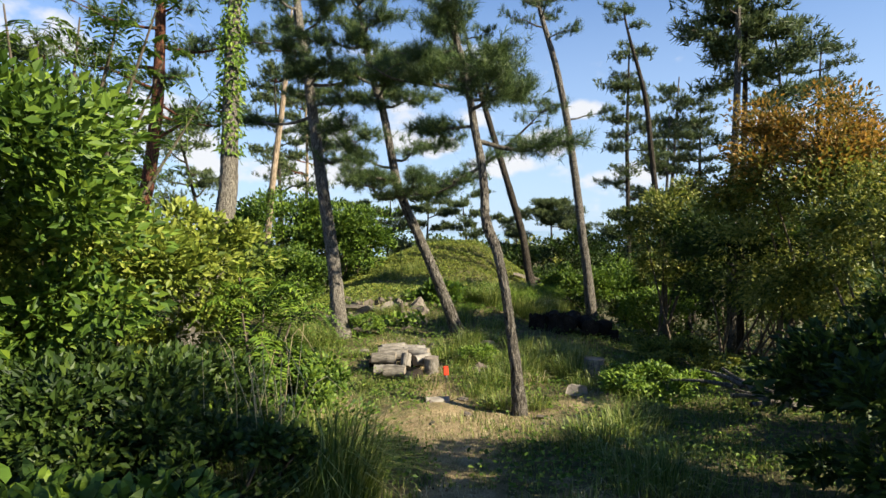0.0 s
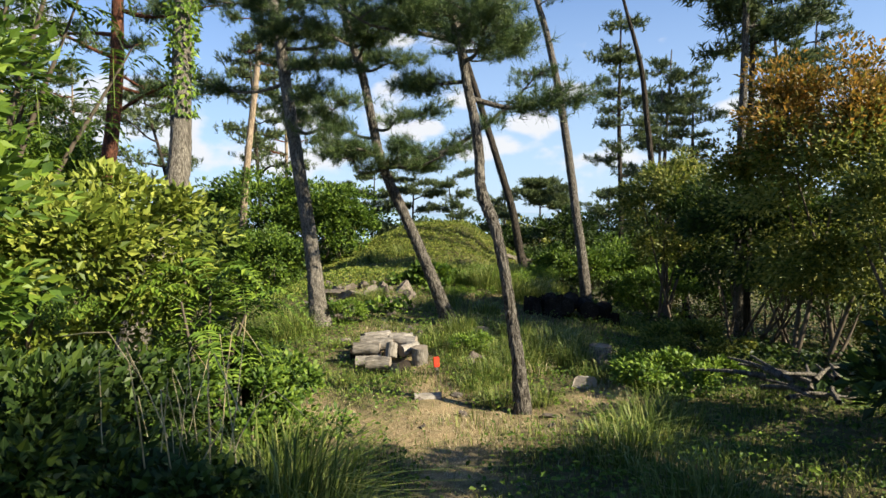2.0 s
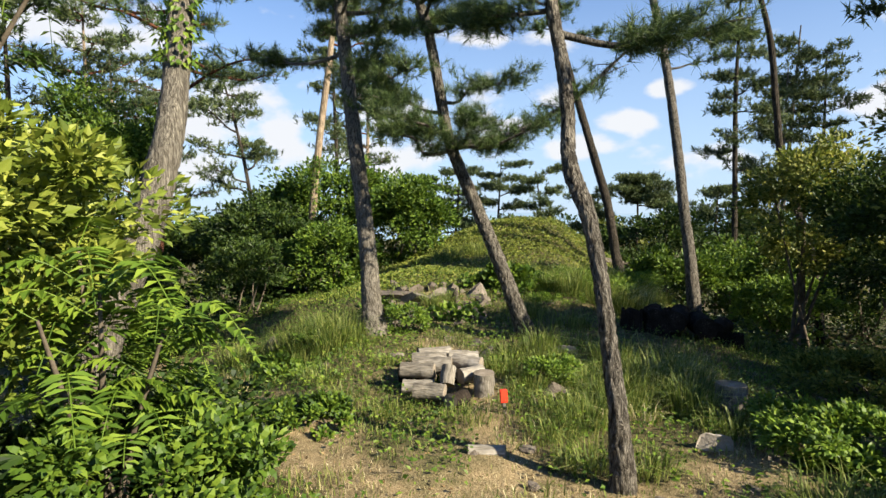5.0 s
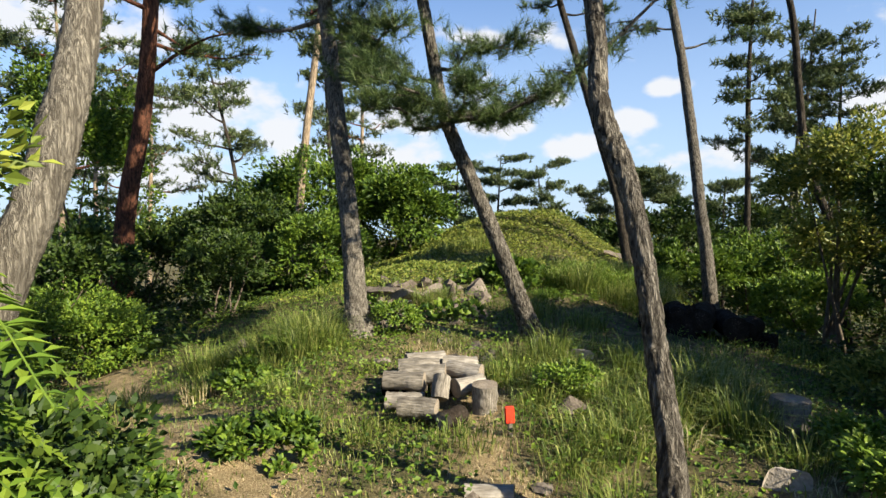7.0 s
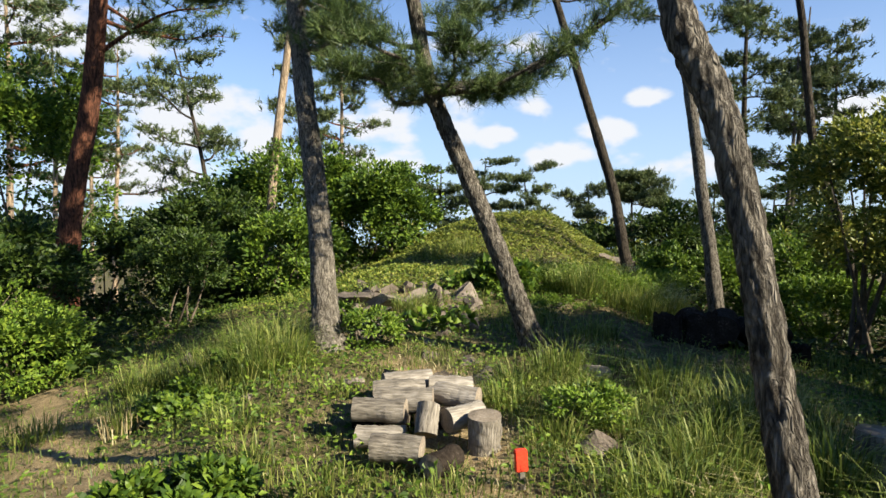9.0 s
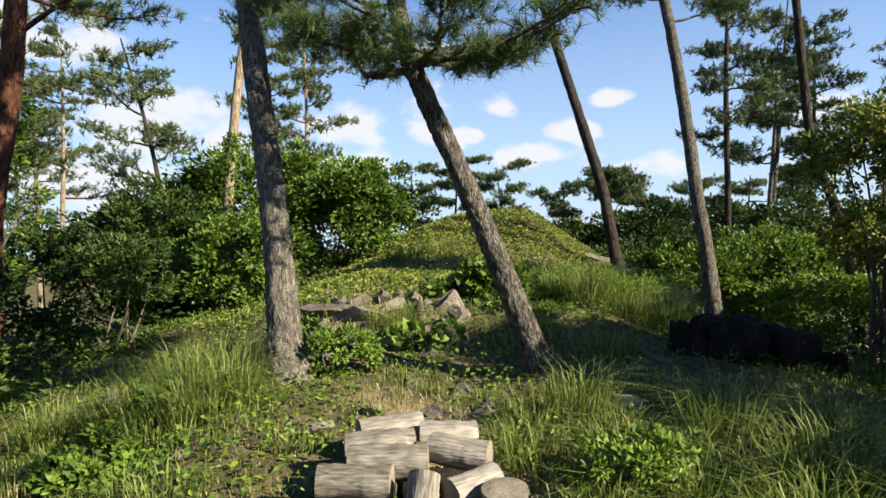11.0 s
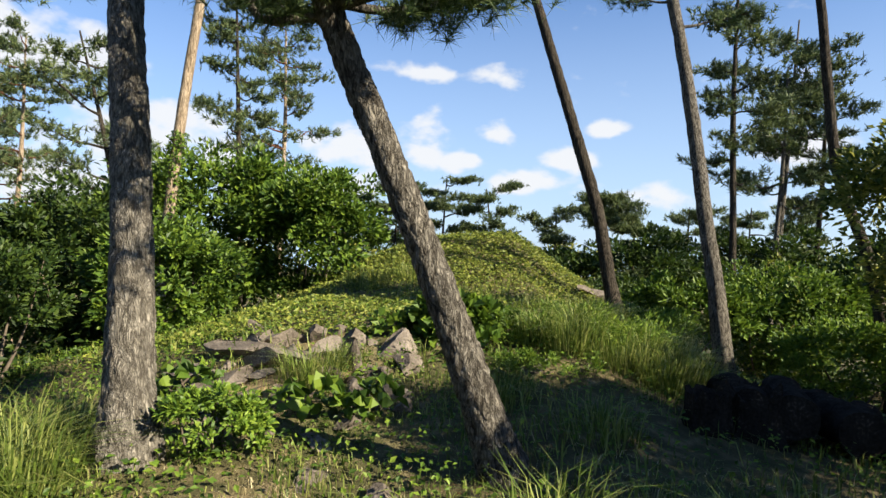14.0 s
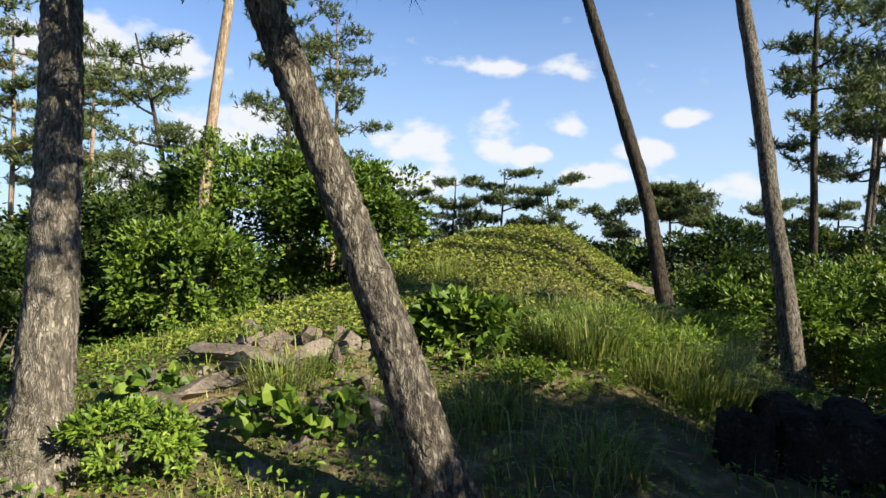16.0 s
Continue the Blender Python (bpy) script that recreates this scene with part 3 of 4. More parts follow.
# the strongly leaning pine with low spreading boughs
pine("strongly leaning pine with spreading boughs above grass", [gz(0.36, 13.7), (0.2, 13.7, -0.5), (0.01, 13.72, 0.0), (-0.19, 13.73, 0.5), (-0.4, 13.74, 1.0), (-0.62, 13.75, 1.5), (-0.84, 13.76, 2.0), (-1.03, 13.77, 2.5), (-1.2, 13.78, 3.4), (-1.38, 13.8, 4.3), (-1.65, 13.8, 5.2), (-1.95, 13.8, 7.0)],
     [0.17, 0.125, 0.112, 0.105, 0.1, 0.097, 0.093, 0.088, 0.08, 0.075, 0.065, 0.03], M_BARK,
     [(0.60, 3.3, 1.4, 0.35), (0.62, 0.4, 1.7, 0.22), (0.63, 5.2, 1.5, 0.15), (0.66, 2.2, 1.3, 0.2), (0.64, 4.2, 1.4, 0.3), (0.61, -0.5, 1.9, 0.12), (0.68, 3.0, 1.2, 0.5), (0.7, 0.0, 1.2, 0.35)] + ring_limbs(R, 15, 0.80, 1.0, 2.0, 1.4), 23, 44, 0.17, 0.0038, tufts=100, segs=48, rings=160, rough=0.05, plates=0.55,
     extra=[[(-0.98, 13.7, 2.35), (0.1, 13.6, 2.5), (1.0, 13.5, 3.0), (1.7, 13.4, 3.6), (2.4, 13.3, 4.3)]])
# two slim pines before the mound
pine("slim dark leaning pine at the foot of the mound", [gz(3.32, 22.2), (3.1, 22.4, 0.0), (2.88, 22.7, 1.5), (2.48, 22.95, 3.0), (2.06, 23.2, 4.5), (1.64, 23.45, 6.0), (1.2, 23.7, 7.6), (0.8, 24, 9.5)],
     [0.2, 0.145, 0.135, 0.13, 0.12, 0.11, 0.09, 0.04], M_BARK_DARK, ring_limbs(R, 9, 0.80, 1.0, 1.8, 1.1), 24, 30, 0.19, 0.007, rings=70, segs=24, rough=0.12)
pine("slim pine with flaking grey and orange bark", [gz(5.36, 21.9), (5.23, 22.2, 0.0), (5.09, 22.5, 1.5), (4.97, 22.75, 3.0), (4.82, 23.0, 4.5), (4.65, 23.3, 6.0), (4.3, 23.6, 8.0), (3.8, 23.9, 10.0), (3.5, 24, 11.5)],
     [0.22, 0.165, 0.155, 0.15, 0.14, 0.13, 0.12, 0.09, 0.04], M_BARK, ring_limbs(R, 10, 0.80, 1.0, 2.4, 1.6) + [(0.62, 0.1, 1.6, 0.25), (0.66, 2.9, 1.2, 0.2)], 25, 30, 0.19, 0.007, rings=70, segs=24, rough=0.12)
# pale orange pine at the wood's edge
orange_pine = pine("tall thin orange-barked pine with creeper on its foot", [gz(-7.07, 23), (-6.96, 23, 0.0), (-6.8, 23, 1.5), (-6.65, 23, 3.0), (-6.46, 23, 4.5), (-6.24, 23, 6.0), (-6.0, 23, 8.0), (-5.8, 23, 10)],
     [0.17, 0.135, 0.125, 0.12, 0.115, 0.105, 0.09, 0.04], M_BARK_ORANGE, ring_limbs(R, 10, 0.78, 1.0, 2.4, 1.6), 26, 26, 0.19, 0.008, rings=60, segs=20)
# big red pine on the western slope
pine("large red-barked pine with crooked boughs", [gz(-9.9, 18.6), (-9.75, 18.6, 0.2), (-9.49, 18.5, 1.5), (-9.1, 18.45, 3.0), (-8.82, 18.35, 4.5), (-8.62, 18.25, 6.0), (-8.5, 18.2, 8.0), (-8.4, 18.2, 10)],
     [0.30, 0.24, 0.22, 0.20, 0.185, 0.17, 0.14, 0.08], M_BARK_RED, ring_limbs(R, 14, 0.60, 1.0, 3.6, 2.2), 27, 24, 0.2, 0.009, rings=60, segs=20, pad=0.8, tufts=80,
     extra=[[(-8.85, 18.4, 4.3), (-7.9, 18.3, 4.8), (-7.0, 18.2, 5.1), (-6.0, 18.1, 5.1)]])
# creeper-clad tree
VINE = [(-3.21, 8.67, 1.0), (-3.14, 8.8, 1.5), (-3.1, 8.93, 2.0), (-3.13, 9.1, 2.6), (-3.17, 9.3, 3.5), (-3.21, 9.5, 4.3), (-3.23, 9.7, 5.2), (-3.3, 10, 7)]
vine_tree = pine("grey-barked tree wrapped in climbing creeper", [gz(-3.62, 8.2), (-3.5, 8.3, -0.3), (-3.32, 8.5, 0.5)] + VINE,
     [0.19, 0.16, 0.15, 0.145, 0.14, 0.125, 0.115, 0.11, 0.1, 0.09, 0.06], M_BARK_PALE, [], 28, rings=130, segs=44, rough=0.06, plates=0.3)
# thin pine that leans over the slope
pine("thin dark pine leaning over the slope", [gz(9.37, 22.9), (8.9, 22.9, 0.2), (8.1, 22.9, 2.4), (7.8, 22.9, 4.5), (7.55, 22.9, 6.6), (6.9, 22.9, 9.0), (6.7, 22.9, 10.0)],
     [0.14, 0.12, 0.11, 0.1, 0.09, 0.05, 0.02], M_BARK_DARK, ring_limbs(R, 5, 0.82, 1.0, 0.9, 0.6), 29, 24, 0.18, 0.008, rings=40, segs=12, tufts=24)


def creeper(root, line, radius, n, leaf, mat, seed):
    rng = np.random.default_rng(seed)
    q = spread(line, 60) - np.array(root.location)
    i = (rng.random(n) ** 0.8 * 59).astype(int)
    a = rng.uniform(0, 6.28, n)
    out = np.stack([np.cos(a), np.sin(a), np.zeros(n)], 1)
    p = q[i] + out * radius * rng.uniform(0.95, 1.5, (n, 1))
    v, f = leaf_mesh(p, out * 0.5 + rng.normal(size=(n, 3)) * 0.5 - (0, 0, 0.6), out + (0, 0, 0.3), leaf * rng.uniform(0.6, 1.2, n), leaf * 0.6)
    part("creeper", mesh_of("creeper", v, f, mat), root, "bright green climbing leaves")


creeper(vine_tree, VINE[3:], 0.13, 1500, 0.09, M_FERN, 5)
creeper(orange_pine, [(-7.0, 23, -0.6), (-6.88, 23, 0.8), (-6.72, 23, 2.3), (-6.62, 23, 3.2)], 0.13, 900, 0.10, M_LEAF, 6)

# distant pines: x, y, top, share of bare trunk, crown half width, bark, bend
FAR_PINES = [
    (-20.9, 32, 9.6, 0.5, 3.0, M_BARK_ORANGE, 0.0), (-20.8, 36, 10.0, 0.5, 2.8, M_BARK_ORANGE, 0.4), (-11.6, 30, 8.0, 0.42, 2.5, M_BARK_DARK, -2.2),
    (-8.95, 33, 11.0, 0.5, 2.3, M_BARK_DARK, -0.5), (-8.7, 37, 11.5, 0.5, 2.5, M_BARK_ORANGE, 0.0), (-25, 40, 10, 0.4, 3.0, M_BARK_ORANGE, 0.0),
    (-5.1, 48, 4.8, 0.3, 3.4, M_BARK_DARK, 0.6), (-1.8, 48, 5.3, 0.3, 3.6, M_BARK_DARK, 0.4), (1.6, 46, 4.4, 0.3, 3.2, M_BARK_DARK, -0.5), (5.2, 46, 3.0, 0.2, 3.0, M_BARK_DARK, 0.2),
    (7.15, 42, 3.9, 0.8, 1.9, M_BARK_DARK, 0.1), (9.6, 44, 3.1, 0.2, 3.2, M_BARK_DARK, 0.0), (13, 45, 3.5, 0.2, 3.2, M_BARK_DARK, 0.0), (17, 46, 3.6, 0.2, 3.2, M_BARK_DARK, 0.0), (-8.5, 50, 4.4, 0.2, 3.2, M_BARK_DARK, 0.0), (21, 48, 4.0, 0.2, 3.2, M_BARK_DARK, 0.0),
    (9.4, 31, 11.2, 0.45, 1.7, M_BARK_DARK, 0.0), (12.3, 34, 10.2, 0.5, 2.2, M_BARK, 0.8), (11.7, 33, 8.0, 0.62, 1.8, M_BARK, 0.5), (14.2, 34.5, 9.0, 0.5, 1.6, M_BARK_DARK, 0.3),
    (7.6, 16, 10.5, 0.66, 1.3, M_BARK, 0.0), (8.1, 16.6, 8.4, 0.7, 1.1, M_BARK_DARK, 0.1), (17, 30, 12, 0.5, 3.2, M_BARK_DARK, -0.8), (20, 33, 12, 0.5, 3.2, M_BARK_DARK, 0.4),
    (-16, 24, 9, 0.45, 2.8, M_BARK_ORANGE, 0.0), (-15, 19.5, 8, 0.3, 2.6, M_BARK_DARK, 0.0), (24, 40, 8, 0.2, 3.2, M_BARK_DARK, 0.0), (-30, 45, 9, 0.3, 3.2, M_BARK_DARK, 0.0),
]
for i, (x, y, top, share, half, bark, bend) in enumerate(FAR_PINES):
    rr = np.random.default_rng(100 + i)
    b = np.array(gz(x, y))
    hgt = top - b[2]
    pts = [b, b + (bend * 0.25, 0, hgt * 0.33), b + (bend * 0.5 + rr.uniform(-0.15, 0.15), 0, hgt * 0.66), b + (bend, 0, hgt)]
    r0 = 0.05 + 0.0062 * hgt
    pine("distant pine with layered dark green crown", pts, [r0, r0 * 0.85, r0 * 0.65, 0.03], bark, ring_limbs(rr, max(12, int(hgt * (1 - share) * 2.2)), share, 0.99, half * 1.15, half * 0.5, 0.16), 200 + i,
         14, 0.23, 0.022, M_NEEDLE_FAR, pad=0.9, tufts=140 if top < 6 else 62, segs=8, rings=20, group="distant pines", spray=0.25)

# ---- shrubs and broad-leaved trees ----
shrub("shrub", "tall glossy evergreen shrub in full leaf", -4.0, 4.5, 1.7, 1.5, -0.1, 3.0, 26000, 0.10, M_LEAF, 41, 130)
shrub("shrub", "sunlit yellow-green shrub with dense leaves", -3.5, 6.3, 1.55, 1.3, -0.2, 1.95, 22000, 0.085, M_YELLOW, 42, 110)
# dark leaves here hold the deep shade beside the way in their colour
shrub("shrub", "shrub in shade-darkened green beside the trodden way", -2.35, 4.5, 1.1, 1.1, -0.5, 0.6, 15000, 0.075, M_DARK_SHADE, 43, 100)
shrub("shrub", "low shrub with broad pointed glossy leaves", -1.7, 2.7, 0.95, 0.8, -0.5, 0.30, 2600, 0.11, M_LEAF, 44, 50)
shrub("shrub", "low glossy shrub before dry stalks", -1.3, 4.0, 0.5, 0.6, -0.6, 0.28, 5000, 0.07, M_DARK_SHADE, 38, 40)
shrub("shrub", "low leafy shrub at the edge of the grass", -2.15, 6.9, 0.8, 0.7, -0.9, 0.15, 9500, 0.065, M_DARK_SHADE, 45, 50)
shrub("shrub", "low leafy shrub at the edge of the grass", -2.4, 7.5, 0.8, 0.65, -1.2, -0.15, 9000, 0.06, M_LEAF, 46, 50)
shrub("shrub", "low sunlit shrub behind tall grass", -1.45, 6.1, 0.65, 0.6, -0.8, 0.2, 8000, 0.06, M_LEAF, 39, 60)
shrub("shrub", "low bright green shrub in the grass", -1.95, 9.6, 0.65, 0.5, -1.3, -0.85, 3800, 0.07, M_LEAF, 47, 30)
shrub("shrub", "bright green young shrub at a pine's foot", -1.8, 13.95, 0.40, 0.36, -1.0, -0.42, 3000, 0.06, M_FERN, 48, 40, big=0.4)
shrub("shrub", "leafy plant with large heart-shaped leaves", -0.1, 17.4, 0.65, 0.5, -0.6, 0.02, 1300, 0.15, M_LEAF, 49, 40, big=0.75)
shrub("shrub", "leafy plant with large heart-shaped leaves", -1.3, 14.75, 0.36, 0.28, -0.9, -0.55, 80, 0.14, M_LEAF, 50, 16, big=0.8)
for i, (x, y) in enumerate([(-2.7, 15.3), (-0.85, 14.75), (-3.0, 12.9), (0.1, 16.7), (-1.0, 17.2), (-3.4, 13.0)]):
    shrub("shrub", "leafy plant with large heart-shaped leaves", x, y, 0.38, 0.3, float(height(x, y)), float(height(x, y)) + 0.32, 95, 0.13, M_LEAF, 520 + i, 16, 4, big=0.8)
shrub("shrub", "bright green fern-like undergrowth", 1.5, 17.6, 1.3, 0.9, -0.9, -0.1, 15000, 0.065, M_FERN, 51, 80, big=0.3)
shrub("shrub", "bright green undergrowth on the bank", 2.5, 20.0, 1.5, 1.0, -0.9, -0.3, 10000, 0.08, M_FERN, 52, 60, big=0.3)
shrub("shrub", "small green shrub beside grass tufts", 0.62, 11.4, 0.42, 0.32, -1.05, -0.68, 2000, 0.055, M_FERN, 53, 34, big=0.4)
shrub("shrub", "low plant with small yellow flowers beside a rock", 0.72, 10.5, 0.26, 0.18, -1.12, -0.9, 500, 0.04, M_YELLOW, 37, 14, 4)
shrub("shrub", "bright green growth under the bank's tall grass", 1.0, 16.2, 0.7, 0.45, -0.95, -0.45, 6000, 0.05, M_FERN, 36, 50, big=0.35)
shrub("shrub", "low green shrub beside an old stump", 3.15, 10.2, 0.5, 0.45, -1.2, -0.8, 2600, 0.06, M_FERN, 54, 30)
shrub("shrub", "low leafy growth on the bank", -3.1, 12.2, 0.9, 0.8, -1.5, -1.05, 5000, 0.08, M_LEAF, 55, 40)
shrub("shrub", "dense shrub at the wood's edge", -8.4, 15.2, 1.4, 1.2, -2.2, -0.5, 12000, 0.08, M_FERN, 56, 80)
shrub("shrub", "dense shrub at the wood's edge", -9.5, 16.5, 1.6, 1.3, -2.0, 0.6, 13000, 0.11, M_DARK_SHADE, 57, 80)
shrub("shrub", "dense dark shrub beside the pines", -5.2, 19.8, 1.3, 1.2, -1.0, 1.0, 12000, 0.11, M_LEAF, 58, 80)
shrub("shrub", "dense dark shrub beside the pines", -7.6, 20.8, 1.6, 1.4, -1.4, 1.6, 13000, 0.12, M_DARK_SHADE, 59, 80)
shrub("broadleaf_tree", "rounded broad-leaved tree at the wood's edge", -6.9, 25.5, 2.6, 2.0, -1.2, 3.3, 22000, 0.16, M_LEAF, 60, 110, category="tree")
shrub("broadleaf_tree", "rounded broad-leaved tree at the wood's edge", -4.2, 25.5, 2.0, 1.7, -0.9, 2.8, 18000, 0.15, M_LEAF, 61, 100, category="tree")
shrub("broadleaf_tree", "rounded broad-leaved tree at the wood's edge", -9.6, 25.0, 2.4, 2.0, -1.6, 2.0, 16000, 0.16, M_DARK_SHADE, 62, 100, category="tree")
shrub("broadleaf_tree", "tall leafy tree on the western slope", -11.9, 19.8, 1.7, 1.6, -1.4, 5.2, 20000, 0.13, M_LEAF, 63, 110, category="tree")
shrub("broadleaf_tree", "tall leafy tree on the western slope", -9.0, 12.0, 1.8, 1.6, -1.6, 2.4, 15000, 0.12, M_DARK_SHADE, 64, 90, category="tree")
# added dark-leaved shrub that stands in for the shade pocket under the foliage
shrub("shrub", "shrub coloured dark in place of a shaded hollow", -6.6, 17.7, 1.0, 0.8, -2.0, 0.7, 8000, 0.09, M_DARK_SHADE, 88, 50)


def frond_plant(name, label, category, stem, tips, count, length, leaflet, mat, seed, droop=0.5, pairs=9):
    """Pinnate fronds that arch out from the tips of a few stems."""
    rng = np.random.default_rng(seed)
    base = np.array(gz(*stem))
    root = thing(name, base, label, category)
    p, d, nn, ll = [], [], [], []
    for tip in tips:
        t = np.array(tip) - base
        q = spread([(0, 0, 0), t * (0.4, 0.4, 0.55), t], 12)
        v, f = tube(q, np.linspace(0.02 + 0.008 * np.linalg.norm(t), 0.008, 12), 7)
        part("stem", mesh_of("stem", v, f, M_TWIG, True), root)
        ribs = []
        for _ in range(count):
            o = q[rng.integers(6, 12)]
            az, ln = rng.uniform(0, 6.28), length * rng.uniform(0.7, 1.2)
            h = np.array([math.cos(az), math.sin(az), 0])
            rib = spread([o, o + h * ln * 0.5 + (0, 0, 0.28 * ln), o + h * ln * 0.95 + (0, 0, (0.3 - droop) * ln)], 2 * pairs)
            ribs.append(tube(rib, np.full(2 * pairs, 0.003), 4))
            side = np.array([-h[1], h[0], 0])
            for i in range(3, 2 * pairs):
                for sgn in (-1, 1):
                    p.append(rib[i])
                    d.append(side * sgn + h * 0.35 + (0, 0, -0.25 * droop) + rng.normal(size=3) * 0.1)
                    nn.append((h[0] * 0.2, h[1] * 0.2, 1.0))
                    ll.append(leaflet * math.sin(math.pi * (0.18 + 0.75 * i / (2 * pairs))))
        v, f = joined(ribs)
        part("frond_rib", mesh_of("frond_rib", v, f, mat), root)
    ll = np.array(ll)
    v, f = leaf_mesh(np.array(p), np.array(d), np.array(nn), ll, ll * 0.36, 0.15)
    part("foliage", mesh_of("foliage", v, f, mat), root)


frond_plant("sumac", "bright green sapling with long feathered leaves", "sapling", (-1.85, 6.3), [(-1.7, 6.1, 0.75), (-1.45, 6.2, 0.55), (-2.05, 6.4, 0.95), (-1.6, 6.5, 0.6), (-1.85, 5.9, 0.65)], 11, 0.5, 0.12, M_FERN, 65)
frond_plant("broadleaf_tree", "slender tree with drooping feathery leaves", "tree", (-4.4, 6.9), [(-3.6, 6.3, 3.6), (-3.0, 6.8, 3.3), (-3.9, 6.1, 3.3), (-2.75, 7.2, 2.95), (-3.3, 6.6, 4.0), (-4.3, 6.2, 3.7), (-2.9, 6.5, 3.8), (-3.5, 7.0, 2.9)], 13, 0.6, 0.13, M_LEAF, 67, 0.9)
# right side
shrub("broadleaf_tree", "round tree with rust-tinted young leaves", 6.95, 11.9, 1.65, 1.6, -0.2, 3.95, 34000, 0.10, M_OLIVE, 70, 170, 5, category="tree", mat2=M_RUST)
shrub("broadleaf_tree", "leafy tree beside the rust-tinted one", 7.1, 9.3, 1.35, 1.3, -0.5, 2.6, 15000, 0.09, M_OLIVE, 69, 80, 5, category="tree")
shrub("broadleaf_tree", "dark leafy tree on thin dark trunks", 7.3, 15.0, 1.7, 1.6, -0.4, 2.2, 18000, 0.10, M_DARK_SHADE, 71, 100, 6, category="tree")
shrub("broadleaf_tree", "leafy tree on thin dark trunks", 6.7, 18.1, 1.4, 1.3, -0.2, 2.9, 15000, 0.11, M_OLIVE, 72, 90, 8, category="tree")
shrub("broadleaf_tree", "dark leafy tree on thin dark trunks", 9.8, 13.8, 1.9, 1.6, -0.6, 2.0, 16000, 0.11, M_DARK_SHADE, 73, 90, 8, category="tree")
shrub("broadleaf_tree", "dark leafy tree on thin dark trunks", 9.8, 18.0, 2.0, 1.7, -0.6, 2.2, 15000, 0.12, M_DARK_SHADE, 74, 90, 8, category="tree")
# these two shrubs get dark leaf colour for the shade they stand in
shrub("shrub", "shrub in shade-dark leaves hanging over the path's edge", 3.4, 4.1, 1.0, 1.0, -0.5, 0.8, 10000, 0.09, M_DARK_SHADE, 75, 60)
shrub("shrub", "tall dark shrub in the shade", 5.5, 6.2, 1.3, 1.3, -0.7, 1.0, 16000, 0.09, M_DARK_SHADE, 76, 90)
shrub("shrub", "low sunlit shrub beside the path", 3.3, 9.2, 0.8, 0.7, -1.1, -0.6, 6000, 0.07, M_FERN, 77, 50)
shrub("shrub", "low undergrowth below the trees", 5.0, 12.6, 1.0, 0.9, -1.4, -0.85, 5000, 0.08, M_OLIVE, 78, 40)
shrub("shrub", "green undergrowth at the slope's foot", 5.6, 24.5, 1.9, 1.4, -2.0, 0.1, 11000, 0.13, M_LEAF, 79, 70)
shrub("shrub", "green undergrowth at the slope's foot", 8.4, 25.5, 2.2, 1.6, -2.4, 0.4, 12000, 0.14, M_LEAF, 80, 70)
shrub("shrub", "green undergrowth at the slope's foot", 7.6, 21.6, 1.4, 1.1, -2.2, -0.5, 8000, 0.11, M_FERN, 81, 50)
shrub("shrub", "green undergrowth at the slope's foot", 12, 26, 2.6, 1.8, -2.6, 1.2, 12000, 0.16, M_DARK_SHADE, 82, 70)
shrub("shrub", "dense wood's-edge foliage behind the mound", 6.0, 33, 3.2, 1.6, -2.5, 1.5, 10000, 0.2, M_DARK_SHADE, 83, 70)
shrub("shrub", "dense wood's-edge foliage behind the mound", 12.0, 34, 3.4, 1.6, -3.0, 1.9, 10000, 0.2, M_DARK_SHADE, 84, 70)
shrub("shrub", "dense wood's-edge foliage on the western slope", -15, 26, 3.2, 1.8, -2.8, 1.0, 10000, 0.2, M_DARK_SHADE, 85, 70)
shrub("shrub", "dense wood's-edge foliage on the western slope", -20, 28, 3.6, 1.8, -3.0, 1.2, 10000, 0.22, M_DARK_SHADE, 86, 70)


# two trees outside the view, added only to cast shade on the near ground
shrub("broadleaf_tree", "unseen leafy tree added to shade the path", 5.4, 0.6, 1.6, 1.4, 0.4, 5.4, 9000, 0.12, M_DARK_SHADE, 87, 80, 8, category="tree")
shrub("broadleaf_tree", "unseen leafy tree added to shade the path", 6.1, 2.9, 1.4, 1.3, 0.3, 3.6, 11000, 0.12, M_DARK_SHADE, 89, 70, 8, category="tree")
for i, (x, y, r, top) in enumerate([(11.6, 15.2, 1.8, 1.6), (12.5, 19.5, 2.0, 1.4), (14.5, 16.5, 2.0, 2.4), (9.2, 9.0, 1.7, 0.9), (11.5, 11.0, 1.8, 1.0), (16, 21, 2.4, 2.0), (16, 27, 2.6, 1.4), (5.0, 28.5, 1.8, 0.1), (9.5, 28.5, 2.0, 0.2)]):
    shrub("shrub", "dark leafy undergrowth of the wood", x, y, r, r * 0.8, top - 3.6, top, 9000, 0.13, M_DARK_SHADE if i % 2 else M_OLIVE, 600 + i, 60, 6)

for i in range(11):
    rr = random.Random(1000 + i)
    shrub("broadleaf_tree", "distant rounded tree of the wooded slope", -32 + 6.6 * i + rr.uniform(-1, 1), 54 + rr.uniform(-2, 3), 4.6, 2.5, -7.0, rr.uniform(1.4, 3.0), 5200, 0.36, M_DARK_SHADE if i % 3 else M_OLIVE, 1100 + i, 60, 3, category="tree", group="distant wood")


